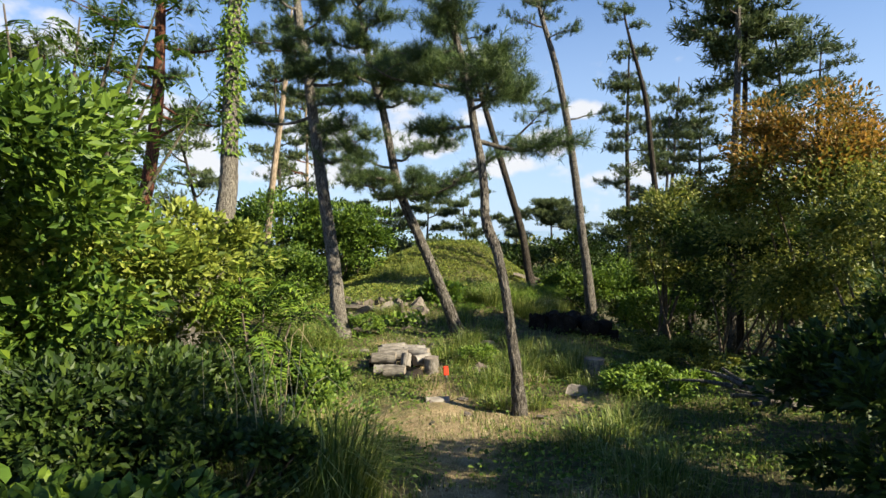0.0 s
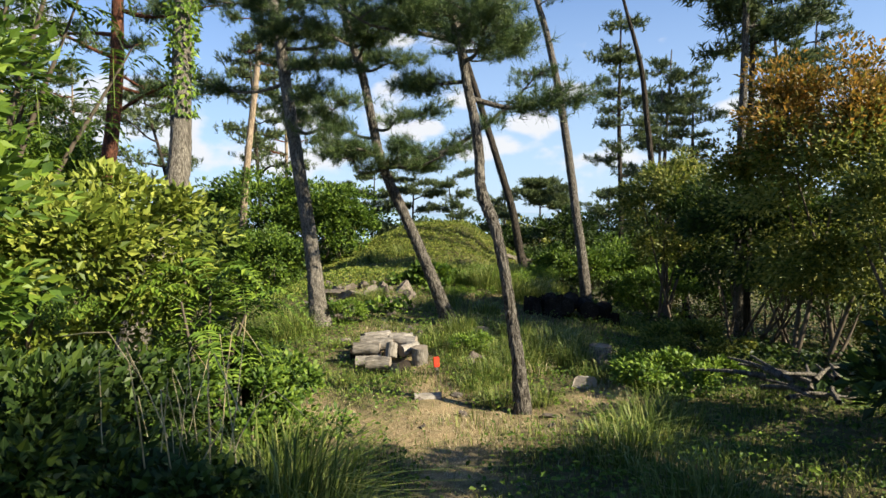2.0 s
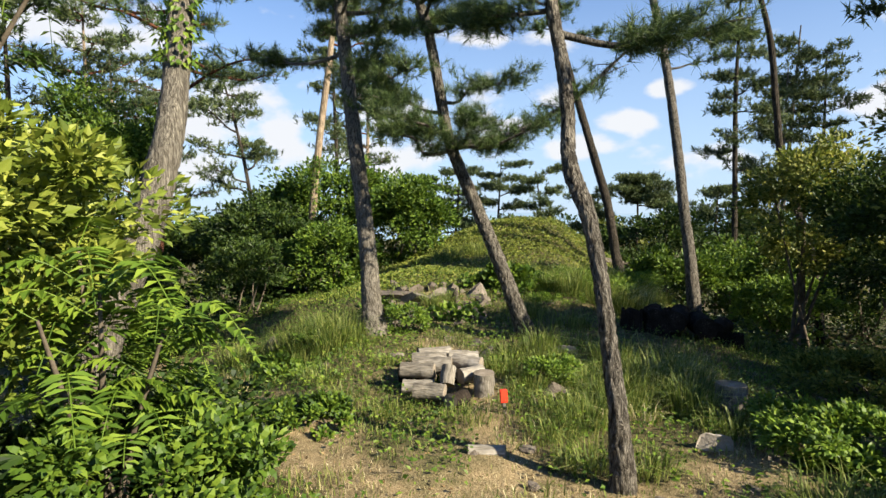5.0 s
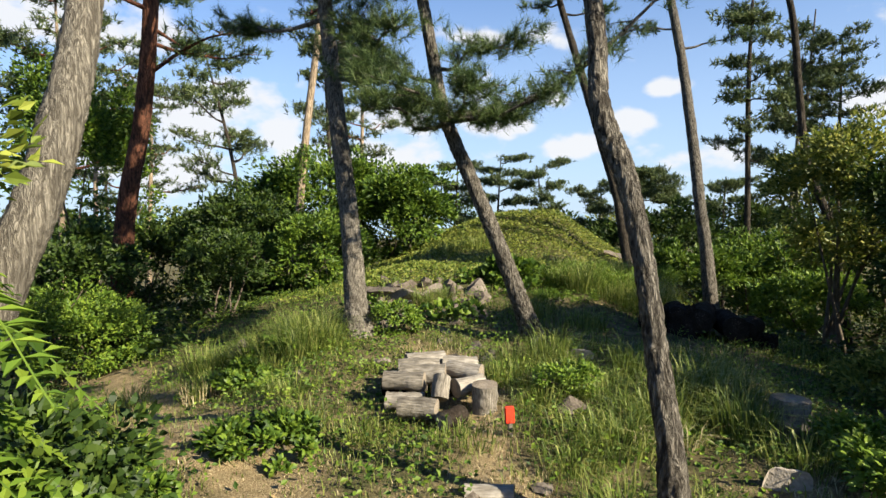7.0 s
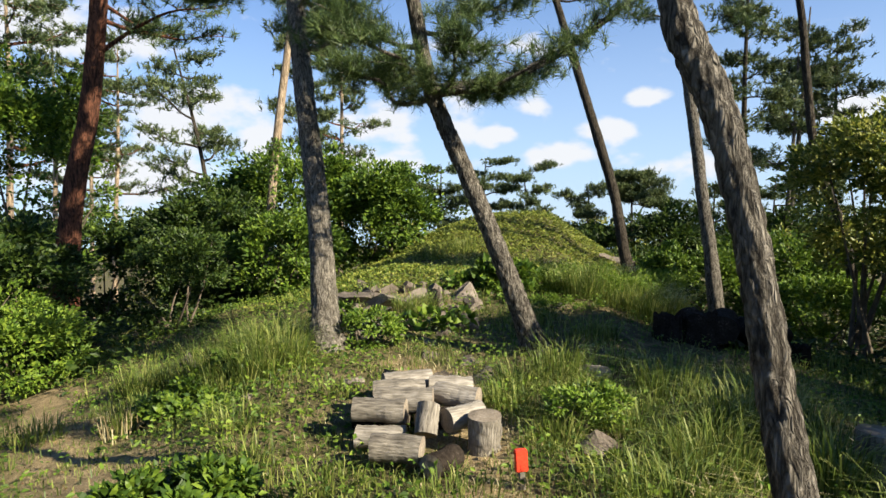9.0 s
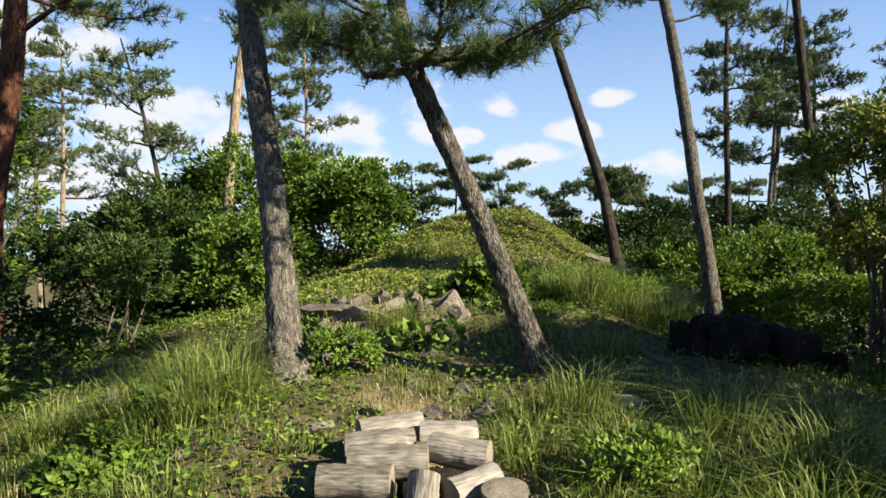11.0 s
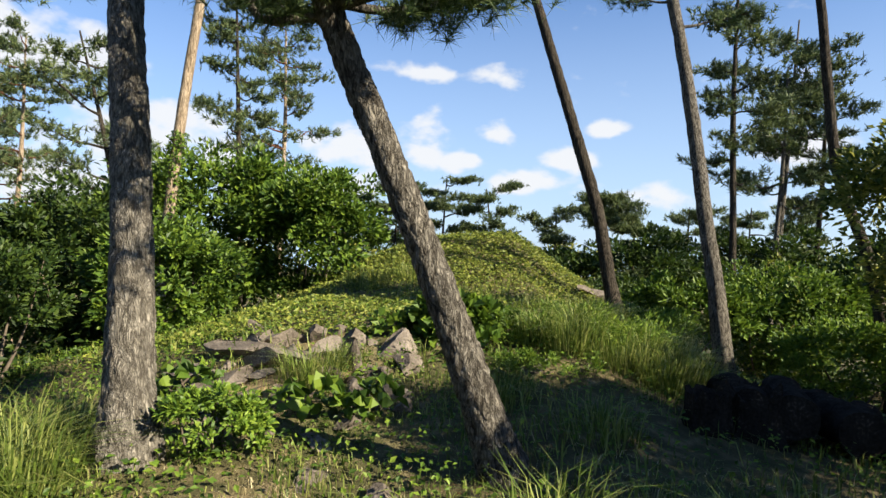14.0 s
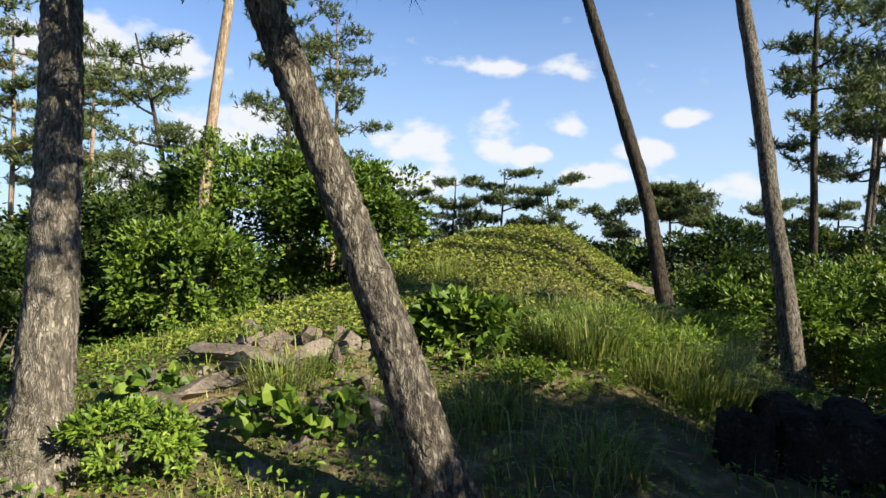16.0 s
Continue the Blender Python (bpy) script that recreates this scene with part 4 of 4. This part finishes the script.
# ---- mound creeper, grass ----
def cover(name, label, n, x0, x1, y0, y1, keep, leaf, mat, seed, rise=0.08, big=0.6):
    rng = np.random.default_rng(seed)
    p = scatter(rng, n, x0, x1, y0, y1, keep)
    p[:, 2] += rng.random(len(p)) * rise
    d = rng.normal(size=p.shape) * (1, 1, 0.4) + (0.1, -0.3, 0.2)
    nrm = rng.normal(size=p.shape) * 0.4 + (0.2, -0.35, 1)
    ln = leaf * rng.uniform(0.6, 1.2, len(p))
    v, f = leaf_mesh(p, d, nrm, ln, ln * big)
    tagged(new(name, mesh_of(name, v, f, mat)), label, "plants", kind="stuff")


cover("creeper_cover", "yellow-green creeper covering the mound", 52000, -5, 5.5, 20.5, 29, lambda x, y: np.exp(-((x - 0.4) / 4.4) ** 4 - ((y - 25.8) / 4.0) ** 4), 0.09, M_MOUND, 90, 0.14)
cover("creeper_cover", "yellow-green creeper above the rocks", 10000, -5.5, 1.5, 17.2, 21, lambda x, y: 0.8 * np.exp(-((x + 1.8) / 3.0) ** 4), 0.085, M_MOUND, 91, 0.14)
cover("undergrowth", "dark undergrowth below the eastern trees", 34000, 5, 24, 8, 32, lambda x, y: 0.35 + 0.65 * patchy(x, y, 1.2, 14), 0.15, M_DARK_SHADE, 97, 0.4)
cover("undergrowth", "dark undergrowth below the western trees", 24000, -24, -6, 14, 32, lambda x, y: (0.35 + 0.65 * patchy(x, y, 1.2, 15)) * (1 - bareness(x, y)), 0.15, M_DARK_SHADE, 98, 0.4)
cover("ground_leaves", "low weeds between the grass", 70000, -8, 9, 5, 20, lambda x, y: (1 - 0.8 * dark_floor(x, y)) * (1 - bareness(x, y)) * (0.25 + 0.75 * patchy(x, y, 0.6, 6)), 0.06, M_LEAF, 92, 0.14)
cover("ground_leaves", "bright low weeds between the grass", 40000, -7, 6, 5, 20, lambda x, y: (1.06 - bareness(x, y)) * patchy(x, y, 0.7, 8) ** 2, 0.055, M_FERN, 96, 0.2)


cover("leaf_litter", "dry brown leaves and bark chips on the soil", 9000, -5, 4, 4, 15, lambda x, y: 0.1 + 0.5 * bareness(x, y), 0.035, M_LITTER, 99, 0.015)


def grass(name, label, n, x0, x1, y0, y1, keep, h0, h1, mat, seed, w=0.008, lean=0.5):
    rng = np.random.default_rng(seed)
    p = scatter(rng, n, x0, x1, y0, y1, keep)
    m = len(p)
    h = rng.uniform(h0, h1, m) * (0.35 + 1.3 * patchy(p[:, 0], p[:, 1], 0.7, 5) ** 1.5)
    v, f = blade_mesh(p, rng.uniform(0, 6.28, m), h, w * rng.uniform(0.7, 1.4, m), rng.uniform(0.1, 2 * lean, m), rng)
    tagged(new(name, mesh_of(name, v, f, mat)), label, "grass", kind="stuff")


grass("grass", "short green meadow grass", 120000, -5, 6, 1, 16, lambda x, y: (1 - 0.85 * dark_floor(x, y)) * (0.75 * patchy(x, y, 0.3, 9) ** 2 + 0.7 * (1 - bareness(x, y)) * patchy(x, y, 0.5, 3)), 0.04, 0.17, M_GRASS, 93)
grass("grass", "grass on the slopes further off", 42000, -9, 10, 13, 28, lambda x, y: (1 - bareness(x, y)) * patchy(x, y, 0.9, 4) ** 1.5, 0.1, 0.28, M_GRASS, 94, 0.014, 0.6)
grass("dry_grass", "dry straw blades in the trodden clearing", 48000, -2.5, 4, 4, 14.5, lambda x, y: 0.14 + 0.7 * bareness(x, y) * patchy(x, y, 0.35, 12), 0.02, 0.10, M_STRAW, 95, 0.006, 0.9)


def tuft(x, y, h, n, spread_, seed, mat=None, label="tall arching grass tuft"):
    rng = np.random.default_rng(seed)
    a, r = rng.uniform(0, 6.28, n), spread_ * rng.random(n) ** 0.6
    b = np.array(gz(x, y, -0.02))
    p = np.stack([r * np.cos(a), r * np.sin(a), np.zeros(n)], 1)
    v, f = blade_mesh(p, a + rng.normal(size=n) * 0.7, h * rng.uniform(0.5, 1.15, n), rng.uniform(0.006, 0.014, n), rng.uniform(0.25, 1.25, n), rng)
    ob = new("grass_tuft", mesh_of("grass_tuft", v, f, mat or M_GRASS))
    ob.location = b
    tagged(ob, label, "grass", "grass tufts")


TUFTS = [(-1.15, 5.5, 0.7, 400, 0.28), (-0.7, 4.35, 1.15, 620, 0.22), (-0.95, 4.75, 0.85, 360, 0.2), (-0.6, 4.9, 0.6, 300, 0.2), (-1.3, 5.0, 0.55, 300, 0.3), (0.85, 8.9, 0.42, 260, 0.25), (1.35, 8.8, 0.35, 200, 0.22), (0.6, 9.6, 0.35, 200, 0.25),
         (1.0, 10.0, 0.5, 320, 0.3), (1.45, 10.7, 0.6, 380, 0.3), (1.1, 11.4, 0.5, 300, 0.3), (2.2, 10.6, 0.7, 300, 0.25), (2.0, 11.6, 0.75, 340, 0.3), (1.7, 11.3, 0.7, 240, 0.25), (2.35, 11.3, 0.7, 240, 0.25), (0.55, 12.7, 0.7, 240, 0.25),
         (0.15, 12.5, 0.5, 260, 0.25), (1.6, 12.4, 0.75, 300, 0.3), (2.5, 12.2, 0.5, 280, 0.3), (-2.75, 13.2, 0.8, 420, 0.3), (-3.2, 13.5, 0.95, 440, 0.35), (-2.8, 12.7, 0.7, 340, 0.3), (-3.5, 13.0, 0.8, 360, 0.3), (-3.1, 14.1, 0.8, 360, 0.3), (-3.6, 14.3, 0.6, 320, 0.35),
         (-1.5, 15.6, 0.5, 420, 0.3), (-1.25, 16.1, 0.4, 260, 0.2), (1.9, 16.6, 0.8, 420, 0.35), (1.35, 16.7, 0.8, 420, 0.3), (2.3, 16.3, 0.8, 420, 0.3), (2.7, 16.9, 0.8, 400, 0.3), (1.0, 17.1, 0.7, 360, 0.3), (1.6, 17.5, 0.9, 400, 0.3), (2.9, 18.2, 0.8, 360, 0.35), (3.4, 19.6, 0.8, 360, 0.35), (2.2, 19.6, 0.8, 360, 0.35), (2.4, 17.3, 0.7, 360, 0.35), (2.0, 18.6, 0.7, 360, 0.4), (3.0, 21.5, 0.7, 360, 0.4), (3.8, 22.0, 0.7, 360, 0.4), (4.4, 22.6, 0.7, 360, 0.4),
         (1.7, 6.4, 0.5, 420, 0.4), (2.2, 7.2, 0.5, 420, 0.4), (1.9, 5.2, 0.5, 420, 0.4), (2.6, 8.0, 0.45, 360, 0.4), (-2.4, 11.2, 0.35, 240, 0.3), (-3.3, 9.2, 0.45, 300, 0.35), (-2.9, 8.4, 0.45, 300, 0.35), (-4.6, 13.3, 0.6, 300, 0.35), (-4.9, 11.9, 0.4, 260, 0.3),
         (-2.0, 22.0, 0.7, 300, 0.4), (-1.2, 23.0, 0.7, 300, 0.4), (0.4, 15.4, 0.5, 260, 0.3), (1.2, 14.6, 0.5, 260, 0.3), (-0.3, 10.0, 0.25, 160, 0.25), (-1.3, 10.2, 0.25, 200, 0.3), (0.35, 10.9, 0.3, 200, 0.25)]
for i, (x, y, h, n, s) in enumerate(TUFTS):
    tuft(x, y, h * 0.82, int(n * 0.8), s * 1.1, 300 + i)


def dead_stalks(x, y, count, h, seed):
    rng = np.random.default_rng(seed)
    root = thing("dead_stalks", gz(x, y, -0.02), "dry straw-coloured stalks standing in the shrubs", "dead plant")
    for _ in range(count):
        b = rng.normal(size=3) * (0.12, 0.12, 0)
        tip = b + rng.normal(size=3) * (0.17, 0.17, 0) + (0, 0, h * rng.uniform(0.7, 1.1))
        mid = (b + tip) / 2 + rng.normal(size=3) * 0.04
        q = [b, mid, tip]
        if rng.random() < 0.4:
            q.append(tip + rng.normal(size=3) * (0.25, 0.25, 0.05) - (0, 0, 0.12))
        v, f = tube(spread(q, 9), np.linspace(0.0048, 0.0025, 9), 5)
        part("stalk", mesh_of("stalk", v, f, M_STRAW, True), root)


dead_stalks(-1.15, 4.2, 20, 1.25, 390)
for i in range(70):
    rr = random.Random(700 + i)
    x, y = (rr.uniform(-0.1, 3.2), rr.uniform(9.6, 13.4)) if i % 2 else (rr.uniform(-4.6, -1.7), rr.uniform(7.2, 14.5))
    h, n, r = rr.uniform(0.18, 0.45), rr.randint(60, 170), rr.uniform(0.12, 0.32)
    if bareness(np.array([x]), np.array([y]))[0] < 0.2:
        if i % 5 == 0:
            tuft(x, y, h * 0.8, n // 2, r, 720 + i, M_STRAW, "dry yellow grass tuft")
        else:
            tuft(x, y, h, n, r, 720 + i)


# ---- rocks ----
def rock(x, y, sx, sy, sz, turn, seed, mat=None, up=0.0, label="weathered brown rock half sunk in the soil", tilt=0):
    bm = bmesh.new()
    bmesh.ops.create_icosphere(bm, subdivisions=3, radius=1)
    rng = random.Random(seed)
    cuts = [(Vector((rng.uniform(-1, 1), rng.uniform(-1, 1), rng.uniform(-0.6, 1))).normalized(), rng.uniform(0.22, 0.55)) for _ in range(10)]
    for v in bm.verts:
        for nrm, d in cuts:
            over = v.co.dot(nrm) - d
            if over > 0:
                v.co -= nrm * over
        v.co *= 1.3 + 0.06 * noise.noise(v.co * 3 + Vector((seed, 0, 0))) + 0.03 * noise.noise(v.co * 9)
        v.co = Vector((v.co.x * sx, v.co.y * sy, v.co.z * sz))
    me = bpy.data.meshes.new("rock")
    bm.to_mesh(me)
    bm.free()
    me.materials.append(mat or M_ROCK)
    ob = new("rock", me)
    ob.matrix_world = pose(*gz(x, y, up + sz * 0.25), tilt, tilt * 0.5, turn)
    tagged(ob, label, "rock", "rocks")


rock(2.1, 9.42, 0.17, 0.13, 0.17, 20, 2, M_ROCK_PALE, label="pale angular stone on the path's edge")
rock(0.95, 12.9, 0.2, 0.12, 0.1, 15, 2, M_ROCK_PALE, 0.02, "pale angular slab in the grass")
rock(-0.45, 13.45, 0.2, 0.13, 0.1, -10, 3)
rock(-1.12, 15.98, 0.11, 0.09, 0.25, 5, 4, None, 0.1, "upright standing stone among the rocks")
rock(-4.03, 13.5, 0.2, 0.12, 0.24, 10, 5, M_ROCK, 0.08, "upright lichen-grey boulder in the grass")
rock(0.62, 10.78, 0.26, 0.17, 0.17, 0, 7, M_ROCK, 0.02, "flat mossy rock with flowers before it")
rock(0.72, 11.85, 0.13, 0.1, 0.11, 30, 8, M_ROCK_PALE, 0.02, "pale angular slab in the grass")
for i, (x, y, s, sz, up) in enumerate([(-2.2, 16.85, 0.26, 0.13, 0.05), (-1.6, 16.5, 0.17, 0.12, 0.05), (-1.3, 16.95, 0.18, 0.12, 0.06), (-1.85, 17.1, 0.22, 0.12, 0.08), (-2.6, 16.4, 0.3, 0.12, 0.04), (-2.75, 15.8, 0.32, 0.12, 0.02),
                                      (-2.3, 15.6, 0.28, 0.1, 0.02), (-1.9, 14.95, 0.3, 0.1, 0.02), (-2.35, 15.1, 0.25, 0.1, 0.02), (-1.55, 15.15, 0.2, 0.08, 0), (-2.05, 16.1, 0.26, 0.12, 0.04), (-0.75, 16.6, 0.2, 0.14, 0.05),
                                      (-0.5, 16.2, 0.22, 0.12, 0.02), (-0.85, 15.9, 0.18, 0.1, 0), (-1.15, 14.3, 0.2, 0.06, 0), (-1.5, 14.1, 0.12, 0.09, 0), (-1.85, 14.05, 0.11, 0.1, 0), (-1.0, 13.7, 0.22, 0.06, 0), (-0.7, 12.9, 0.24, 0.07, 0),
                                      (-1.25, 12.75, 0.18, 0.08, 0), (-0.25, 12.9, 0.2, 0.08, 0), (-1.6, 12.4, 0.15, 0.06, 0), (0.9, 16.3, 0.2, 0.1, 0), (0.35, 8.3, 0.07, 0.05, 0), (1.45, 8.2, 0.12, 0.05, 0), (1.65, 7.8, 0.1, 0.04, 0), (1.3, 7.7, 0.08, 0.04, 0),
                                      (-0.1, 7.7, 0.06, 0.03, 0), (2.1, 8.5, 0.12, 0.04, 0), (0.75, 7.5, 0.05, 0.03, 0), (-0.15, 8.95, 0.07, 0.05, 0), (0.3, 9.2, 0.1, 0.06, 0), (0.1, 9.1, 0.09, 0.06, 0), (-0.95, 9.9, 0.09, 0.04, 0), (-1.35, 10.6, 0.12, 0.05, 0),
                                      (4.4, 12.3, 0.14, 0.08, 0), (5.2, 11.4, 0.2, 0.1, 0), (3.3, 9.9, 0.18, 0.06, 0), (2.6, 9.2, 0.2, 0.04, 0), (-3.3, 12.8, 0.14, 0.1, 0), (-2.6, 11.9, 0.12, 0.06, 0), (6.0, 15.8, 0.2, 0.08, 0), (5.0, 14.5, 0.14, 0.06, 0), (3.3, 24.6, 0.5, 0.3, 0), (3.8, 24.9, 0.45, 0.3, 0), (2.9, 24.3, 0.4, 0.25, 0), (4.2, 24.4, 0.3, 0.2, 0)]):
    big = 1.5 if y > 14.5 and x < 0 else 1.1
    rock(x, y, s * big, s * 0.75 * big, sz * big * 0.85, i * 37, 20 + i, M_ROCK, up * 0.8, tilt=(i * 7) % 16 - 8)


for i in range(60):
    rr = random.Random(900 + i)
    sz = rr.uniform(0.09, 0.2)
    rock(rr.uniform(-3.0, -0.3), rr.uniform(14.4, 17.6), sz, sz * rr.uniform(0.6, 0.9), sz * rr.uniform(0.4, 0.8), rr.uniform(0, 360), 140 + i, M_ROCK, 0.0, tilt=rr.uniform(-25, 25))


# ---- logs, stumps, stake ----
def log(x, y, z, length, radius, yaw, seed, mat=None, pitch=0, label="short weathered grey log with cracked bark", name="log", mat_end=None):
    root = thing(name, (x, y, z), label, "log", "stacked logs")
    root.matrix_world = pose(x, y, z, 0, pitch, yaw)
    u = np.linspace(-length / 2, length / 2, 26)
    line = np.stack([u, 0.012 * np.sin(u * 7 + seed), 0.01 * np.sin(u * 5 + 2 * seed)], 1)
    v, f = tube(line, np.full(26, radius), 30, 0.13, seed * 3.1, 0.12)
    part("bark", mesh_of("bark", v, f, mat or M_WOOD, True), root)
    for side, i in ((0, 0), (1, 25)):
        ring = v[i * 30:(i + 1) * 30]
        c = ring.mean(0)
        s = -1 if side == 0 else 1
        inner = c + (ring - c) * 0.55 + (0.006 * s, 0, 0)
        vv = np.vstack([ring, inner, [c + (0.004 * s, 0, 0)]])
        j = np.arange(30)
        k2 = (j + 1) % 30
        ff = np.vstack([np.stack([j, k2, 30 + k2], 1), np.stack([j, 30 + k2, 30 + j], 1), np.stack([30 + j, 30 + k2, np.full(30, 60)], 1)])
        if side == 0:
            ff = ff[:, ::-1]
        part("cut_face", mesh_of("cut_face", vv, ff, mat_end or M_CUT), root, "dry cracked end grain")
    return root


log(-0.83, 10.5, -0.98, 0.38, 0.10, -3, 1)
log(-1.06, 10.98, -0.84, 0.44, 0.095, 2, 2)
log(-0.90, 11.25, -0.83, 0.50, 0.105, 4, 3)
log(-1.0, 11.55, -0.845, 0.46, 0.10, 14, 4)
log(-0.45, 11.4, -0.82, 0.40, 0.10, -20, 5)
log(-0.37, 10.98, -0.86, 0.34, 0.09, 40, 6)
log(-0.64, 10.86, -0.87, 0.24, 0.09, 80, 7, pitch=-55)
# near-black log that stands in for the dark gap before the stack
log(-0.47, 10.42, -1.02, 0.28, 0.09, 60, 8, M_CHAR_SHADE)
log(-0.2, 10.8, -0.95, 0.32, 0.125, 0, 9, pitch=-88, label="upright cut stump with deeply furrowed bark")
# the next two put the shade under the stack into their colour
log(-1.1, 11.3, -1.0, 0.5, 0.11, 0, 10, M_CHAR_SHADE, label="log under the stack, coloured dark like the shaded gap")
log(-0.55, 11.3, -1.0, 0.5, 0.11, 4, 11, M_CHAR_SHADE, label="log under the stack, coloured dark like the shaded gap")
log(-1.02, 10.88, -1.02, 0.4, 0.09, 0, 12, label="short weathered grey log in the grass")
log(2.72, 10.85, -1.0, 0.34, 0.17, 0, 13, pitch=-88, label="old grey stump with split top")
log(-0.98, 11.9, -0.86, 0.46, 0.11, 26, 16)
log(-0.55, 11.8, -0.86, 0.4, 0.10, 10, 17)
log(-2.15, 10.35, -1.24, 0.5, 0.15, -12, 14, M_WOOD, label="rotten grey stump lying in grass")
log(-0.05, 9.0, -1.07, 0.35, 0.07, 5, 15, M_WOOD, label="half-buried piece of old wood")
# dark heap of logs in the shade
def charred_stump(x, y, high, radius, seed):
    """A burnt stump: ribbed flanks that flare into roots, and a ragged rim round a hollow."""
    segs, rows = 40, 12
    a = np.linspace(0, 2 * np.pi, segs, endpoint=False)
    rib = np.array([noise.noise(Vector((math.cos(t) * 4 + seed, math.sin(t) * 4, seed))) for t in a])
    rag = np.array([noise.noise(Vector((math.cos(t) * 7, math.sin(t) * 7 + seed, 3.0))) for t in a])
    rings = []
    for i in range(rows):
        u = i / (rows - 1)
        r = radius * (1 + 0.5 * (1 - u) ** 4) * (1 + 0.35 * rib * (1 - 0.4 * u))
        rings.append(np.stack([r * np.cos(a), r * np.sin(a), -0.1 + u * (high + 0.1 + 0.35 * high * rag)], 1))
    for share, drop in ((0.78, 0.03), (0.5, 0.12), (0.05, 0.16)):
        top = rings[rows - 1]
        rings.append(np.stack([top[:, 0] * share, top[:, 1] * share, top[:, 2] * share + high * (1 - share) * 0.9 - drop], 1))
    v = np.vstack(rings)
    n = len(rings)
    i, j = np.meshgrid(np.arange(n - 1), np.arange(segs), indexing="ij")
    k2 = (j + 1) % segs
    f = np.stack([i * segs + j, i * segs + k2, (i + 1) * segs + k2, (i + 1) * segs + j], -1).reshape(-1, 4)
    ob = new("stump", mesh_of("stump", v, f, M_CHAR_SHADE))
    ob.location = gz(x, y)
    tagged(ob, "blackened ragged tree stump in deep shade", "stump", "charred stumps")


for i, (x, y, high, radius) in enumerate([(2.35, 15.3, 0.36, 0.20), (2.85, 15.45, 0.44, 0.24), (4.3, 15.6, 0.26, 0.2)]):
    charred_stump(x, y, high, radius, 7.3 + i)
# these logs carry the deep shade in their near-black colour
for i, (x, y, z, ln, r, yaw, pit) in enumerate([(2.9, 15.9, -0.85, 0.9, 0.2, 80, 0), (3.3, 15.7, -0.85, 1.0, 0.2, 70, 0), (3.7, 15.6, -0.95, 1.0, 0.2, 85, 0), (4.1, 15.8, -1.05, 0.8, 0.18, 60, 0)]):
    log(x, y, z, ln, r, yaw, 30 + i, M_CHAR_SHADE, pit, "log heaped in deep shade, coloured near-black for it", mat_end=M_CHAR_SHADE)
# grey cut branches on the ground
for i in range(14):
    rr = random.Random(500 + i)
    x, y = 4.6 + rr.uniform(-0.7, 0.7), 8.3 + rr.uniform(-0.5, 0.5)
    q = spread([(0, 0, 0), (0.35, 0.04, 0.05), (0.8, rr.uniform(-0.15, 0.15), 0.02)], 8)
    v, f = tube(q, np.linspace(0.035, 0.015, 8), 7, 0.1, i)
    ob = new("branch", mesh_of("branch", v, f, M_BARK_PALE, True))
    ob.matrix_world = pose(*gz(x, y, 0.05 + 0.03 * i), rr.uniform(-8, 8), rr.uniform(-10, 5), rr.uniform(0, 360))
    tagged(ob, "bare grey cut branch on a heap", "branch", "cut branches")


def stake():
    """A wooden peg with a red painted head."""
    root = thing("marker_stake", gz(0.08, 10.2), "short wooden marker stake with red painted head", "stake")
    root.matrix_world = pose(*gz(0.08, 10.2), 3, -4, 12)
    for name, size, z, mat in (("peg", (0.04, 0.03, 0.26), 0.09, M_WOOD), ("head", (0.085, 0.05, 0.15), 0.20, M_RED)):
        bm = bmesh.new()
        bmesh.ops.create_cube(bm, size=1)
        for v in bm.verts:
            v.co = Vector((v.co.x * size[0], v.co.y * size[1], v.co.z * size[2] + z))
        bmesh.ops.bevel(bm, geom=list(bm.edges), offset=0.007, segments=2, affect="EDGES")
        me = bpy.data.meshes.new(name)
        bm.to_mesh(me)
        bm.free()
        me.materials.append(mat)
        part(name, me, root, "bright red painted head" if mat == M_RED else "")


stake()


# ---- distance ----
def hills():
    for name, dist, top, seed in (("hill", 2600, 26, 1.0), ("hill", 2200, 10, 4.0)):
        a = np.linspace(-1.3, 1.3, 120)
        h = np.array([top * (1 + 0.9 * noise.noise(Vector((t * 4 + seed, seed, 0))) + 0.25 * noise.noise(Vector((t * 17, seed, 3)))) for t in a])
        rows = []
        for d, share in ((0, -3.5), (150, 0.3), (300, 1.0), (600, -3.5)):
            rows.append(np.stack([np.sin(a) * (dist + d), np.cos(a) * (dist + d), h * share if share > 0 else np.full(120, -95.0)], 1))
        v = np.vstack(rows)
        i, j = np.meshgrid(np.arange(3), np.arange(119), indexing="ij")
        f = np.stack([i * 120 + j, (i + 1) * 120 + j, (i + 1) * 120 + j + 1, i * 120 + j + 1], -1).reshape(-1, 4)
        tagged(new("backdrop", mesh_of("backdrop", v, f, M_HILL, True)), "hazy blue hills on the horizon", "hills", kind="structure")


hills()
